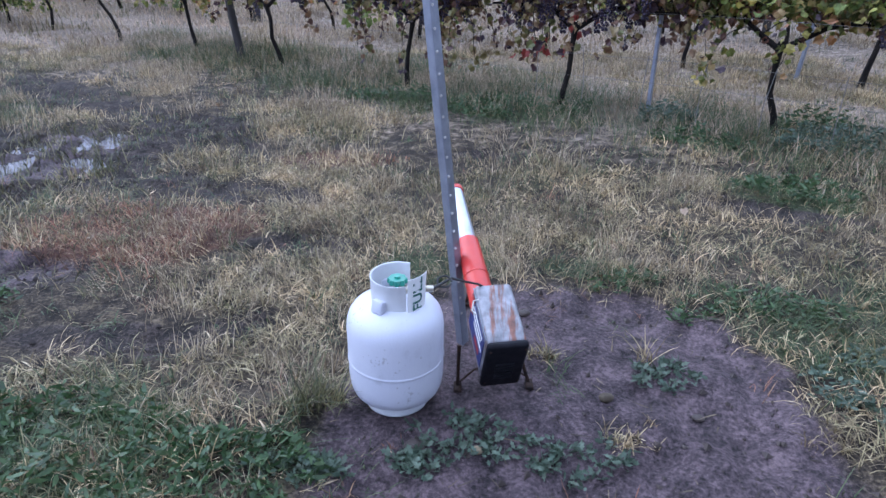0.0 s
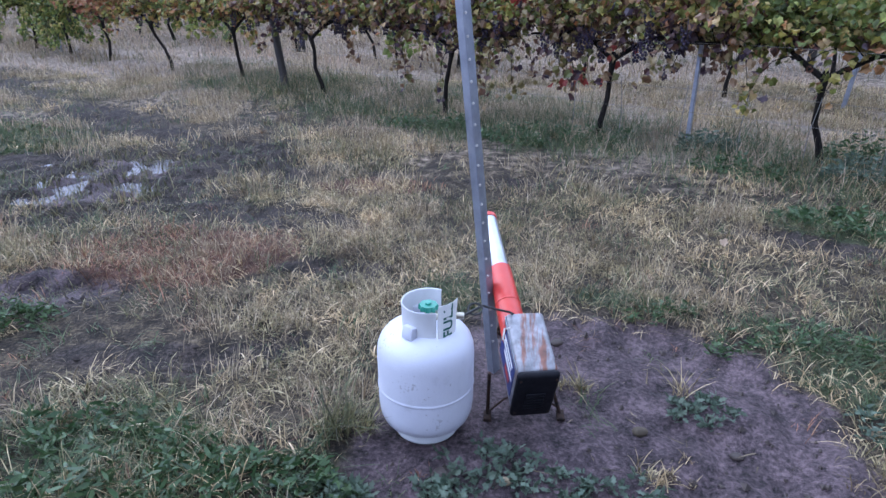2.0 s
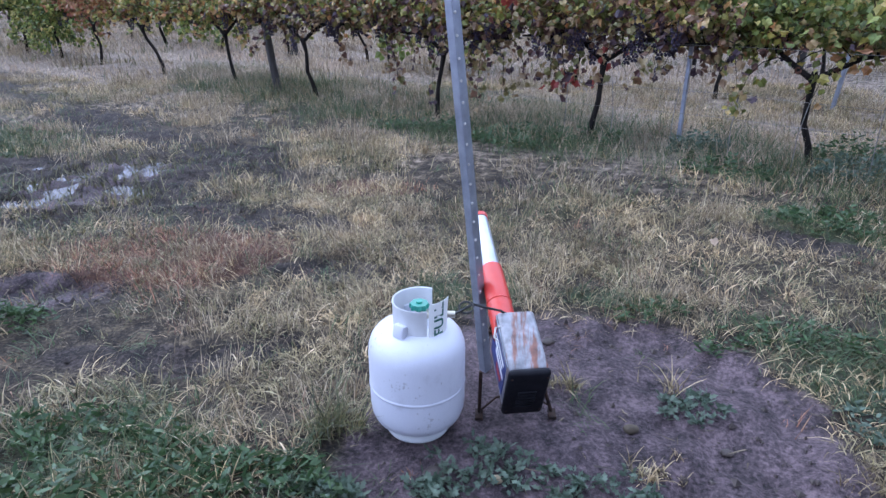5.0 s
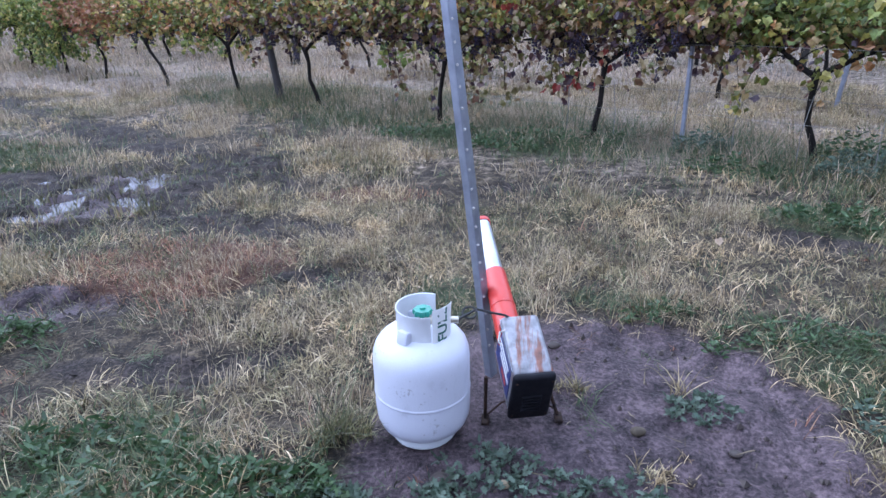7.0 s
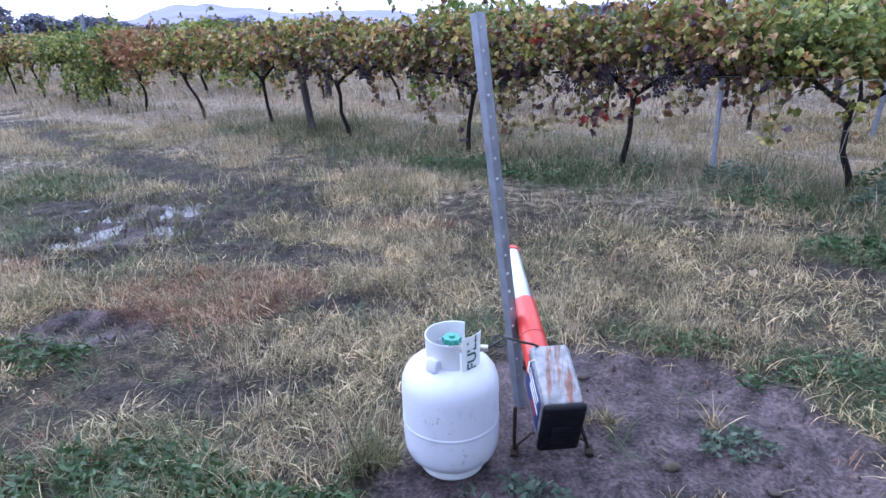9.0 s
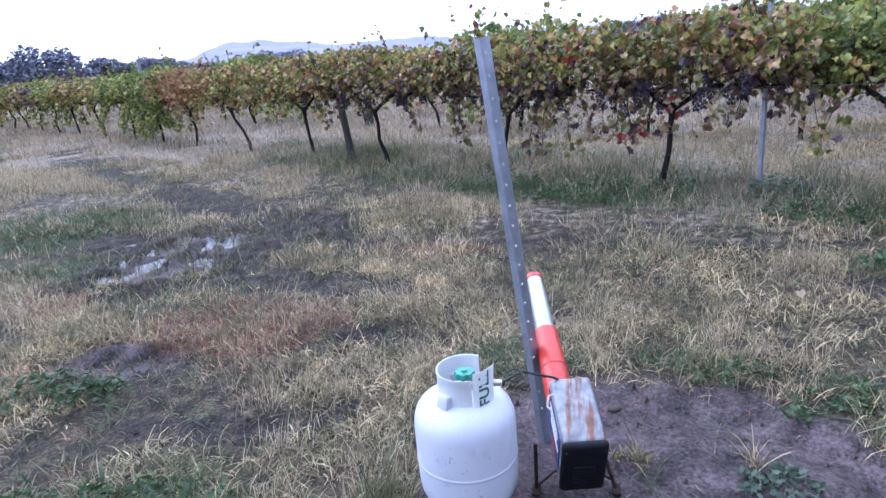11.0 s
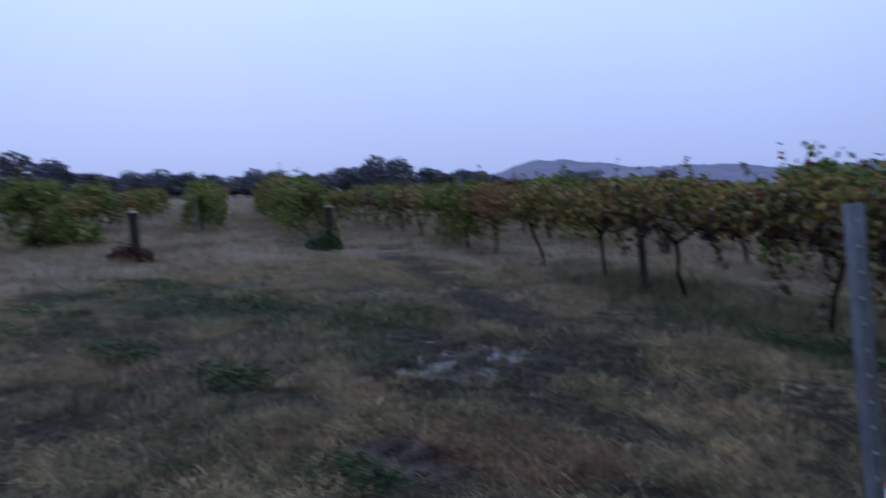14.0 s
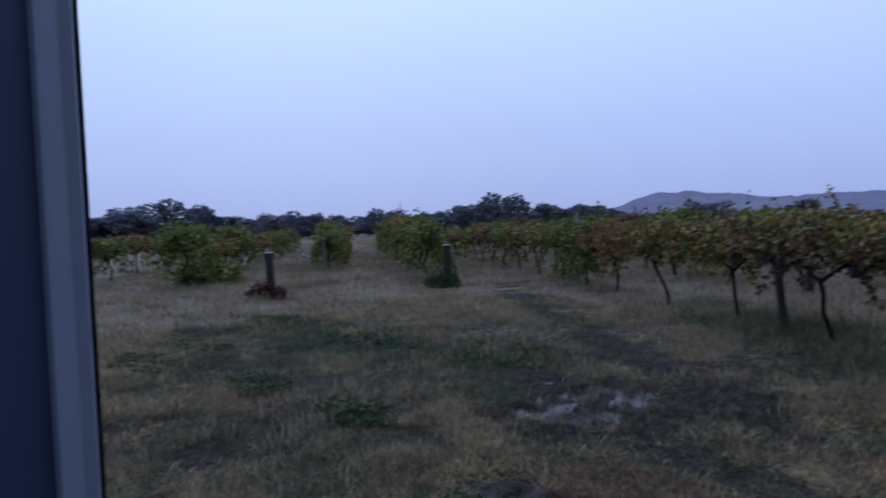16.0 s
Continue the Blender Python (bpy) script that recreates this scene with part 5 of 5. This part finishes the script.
txt_ob = new("full_text", txt)
bpy.context.view_layer.update()
txt_me = bpy.data.meshes.new_from_object(txt_ob.evaluated_get(bpy.context.evaluated_depsgraph_get()))
bpy.data.objects.remove(txt_ob)
tb = bmesh.new()
tb.from_mesh(txt_me)
for v in tb.verts:
    z = 0.340 + v.co.x * 1.08
    r = 0.0905 + (z - 0.335) * 0.042 + v.co.z
    th = radians(-33) - (v.co.y * 1.15) / 0.09
    v.co = Vector((r * math.cos(th), r * math.sin(th), z))
part("full_lettering", tb, M_TAG_INK, seal, "dark green capital letters FULL", smooth=False)

# ---- gas line ----
hose = thing("gas_hose", pose(0, 0, 0), "black rubber gas hose with a nickel fitting", "hose")
part("fitting", tube([(-0.055, 1.700, 0.376), (-0.030, 1.699, 0.377), (-0.028, 1.699, 0.377), (-0.004, 1.702, 0.376)], [0.013, 0.013, 0.010, 0.009], 12), M_BRASS, hose, "nickel hose fitting")
part("line", tube([(-0.006, 1.702, 0.376), (0.015, 1.72, 0.380), (0.045, 1.77, 0.372), (0.085, 1.80, 0.345), (0.125, 1.835, 0.318), (0.15, 1.87, 0.285)], [0.0036] * 6, 8), M_RUBBER, hose)
part("loop", tube([(0.000 + 0.026 + 0.020 * math.cos(a), 1.735 + 0.015 * math.sin(a), 0.380 + 0.010 * math.sin(a)) for a in np.linspace(0, 6.0, 16)], [0.003] * 16, 7), M_RUBBER, hose)

# ---- gas bird scarer ----
scarer = thing("bird_scarer", pose(0.18, 1.85, 0.0), "weathered gas bird scarer with a red and silver barrel", "bird scarer")
inv = Matrix.Translation((-0.18, -1.85, 0))
BOX = inv @ pose(0.2065, 1.6585, 0.231, 20.8, 0, 10.5)
body = part("housing", shift(slab((-0.058, 0.004, -0.196), (0.058, 0.218, 0.0), 0.014, 3), BOX), M_BOX, scarer, "rust-streaked galvanised sheet housing")
part("seam", shift(slab((-0.0595, 0.02, -0.010), (-0.0575, 0.21, -0.006), 0.0005, 1), BOX), M_GALV, body)
cover = part("end_cover", shift(slab((-0.061, -0.014, -0.204), (0.061, 0.010, 0.003), 0.0118, 3), BOX), M_BLACK, scarer, "black moulded end cover with vent slots")
for k in range(6):
    part("vent_slat", shift(slab((-0.028, -0.0185, -0.088 - 0.014 * k), (0.028, -0.012, -0.082 - 0.014 * k), 0.0015, 1), BOX), M_BLACK, cover)
part("decal", shift(slab((-0.0600, 0.03, -0.16), (-0.0580, 0.20, -0.03), 0.0003, 1), BOX), M_DECAL_BLUE, body, "faded dark blue decal")
for k, (a, b, c, d, mm) in enumerate(((0.05, 0.18, -0.052, -0.042, M_TAG), (0.06, 0.19, -0.075, -0.066, M_TAG), (0.04, 0.15, -0.10, -0.088, M_TAG), (0.17, 0.205, -0.045, -0.02, M_DECAL_RED), (0.06, 0.12, -0.14, -0.12, M_DECAL_RED))):
    part("decal_bar", shift(slab((-0.0612, a, c), (-0.0596, b, d), 0.0003, 1), BOX), mm, body)
for px_, pz_ in ((-0.05, -0.02), (0.05, -0.02), (-0.05, -0.18), (0.05, -0.18)):
    part("screw", shift(lathe([(0, 0.003), (0.003, 0.0025), (0.004, 0), (0, 0)], 10), BOX @ pose(px_, -0.0135, pz_, 90, 0, 0)), M_IRON, cover)
part("handle_loop", tube([tuple(inv @ Vector(p)) for p in ((0.128, 1.80, 0.285), (0.112, 1.80, 0.280), (0.108, 1.775, 0.262), (0.120, 1.765, 0.255))], [0.003] * 4, 7), M_CAP, scarer, "bent bright wire loop")
A0, A1, A2 = Vector((0.146, 1.83, 0.236)), Vector((0.098, 2.097, 0.330)), Vector((0.054, 2.345, 0.419))
ax_ = (A2 - A1).normalized()


def along(p, q, prof):
    """Barrel section: (share of the way from p to q, radius) pairs."""
    return tube([tuple(inv @ p.lerp(q, f)) for f, _ in prof], [r for _, r in prof], 28)


outer = part("outer_barrel", along(A0, A1, [(0, 0.041), (0.5, 0.039), (0.97, 0.037), (1.0, 0.036)]), M_ORANGE, scarer, "red-orange painted outer barrel")
part("clamp_wire", along(A0, A1, [(0.44, 0.0400), (0.445, 0.0412), (0.455, 0.0412), (0.46, 0.0400)]), M_ORANGE, outer)
inner = part("inner_barrel", along(A1, A2, [(0, 0.0305), (0.5, 0.029), (1.0, 0.027)]), M_SILVER, scarer, "silver telescopic inner barrel")
bm = along(A1, A2, [(0.955, 0.0285), (0.96, 0.030), (1.02, 0.030), (1.03, 0.027), (1.03, 0.022), (0.97, 0.021)])
part("muzzle_ring", bm, M_ORANGE, inner, "red ring at the muzzle")
for pts in (((0.072, 1.76, 0.15), (0.071, 1.757, 0.08), (0.070, 1.755, 0.0)), ((0.26, 1.80, 0.10), (0.275, 1.785, 0.05), (0.292, 1.775, 0.0)), ((0.125, 2.02, 0.24), (0.115, 2.15, 0.12), (0.105, 2.26, 0.0))):
    leg = part("leg", tube([tuple(inv @ Vector(p)) for p in pts], [0.0055, 0.0055, 0.0055], 8), M_IRON, scarer, "dark iron leg")
    f = inv @ Vector(pts[-1])
    part("foot", shift(slab((-0.012, -0.028, -0.004), (0.012, 0.018, 0.008), 0.003), Matrix.Translation(f)), M_IRON, leg)
part("brace", tube([tuple(inv @ Vector(p)) for p in ((0.072, 1.757, 0.012), (0.12, 1.80, 0.03), (0.20, 1.83, 0.045), (0.285, 1.785, 0.02))], [0.0035] * 4, 6), M_IRON, scarer)

# ---- open door beside the viewer ----
door = thing("door", pose(-0.70, 0.425, 0.0), "dark navy sheet-metal door with a grey edge trim, standing open", "door")
part("panel", slab((-0.045, -0.95, 0.02), (-0.004, -0.036, 2.08), 0.004), M_DOOR, door)
trim = bmesh.new()
prof = [(-0.045, -0.042), (0.004, -0.042), (0.010, -0.039), (0.010, -0.036), (0.003, -0.019), (0.001, -0.015), (0.005, -0.002), (0.003, 0.0), (-0.045, 0.0)]
rings = [[trim.verts.new((x, y, z)) for x, y in prof] for z in (0.0, 2.10)]
for k in range(len(prof)):
    j = (k + 1) % len(prof)
    trim.faces.new((rings[0][k], rings[0][j], rings[1][j], rings[1][k]))
trim.faces.new(rings[0][::-1])
trim.faces.new(rings[1])
part("edge_trim", trim, M_SEAL, door, "grey moulded edge trim")
part("lip", slab((-0.046, 0.0, 0.0), (-0.002, 0.007, 2.10), 0.002), M_BLACK, door, "dark rubber lip along the edge")

# the bottle's girth against its height, then the whole place from plan units to metres
for ob in bottle.children_recursive:
    if ob.parent == bottle:
        ob.scale = (0.88, 0.88, 1)
    if ob.parent == bottle and ob.name.split(".")[0] in ("collar", "seal_tag", "valve"):
        ob.location = (0.009, 0.0, -0.002)
for ob in scene.objects[:]:
    if ob.parent is None and ob.type != "CAMERA":
        ob.matrix_basis = Matrix.Scale(UNIT, 4) @ ob.matrix_basis
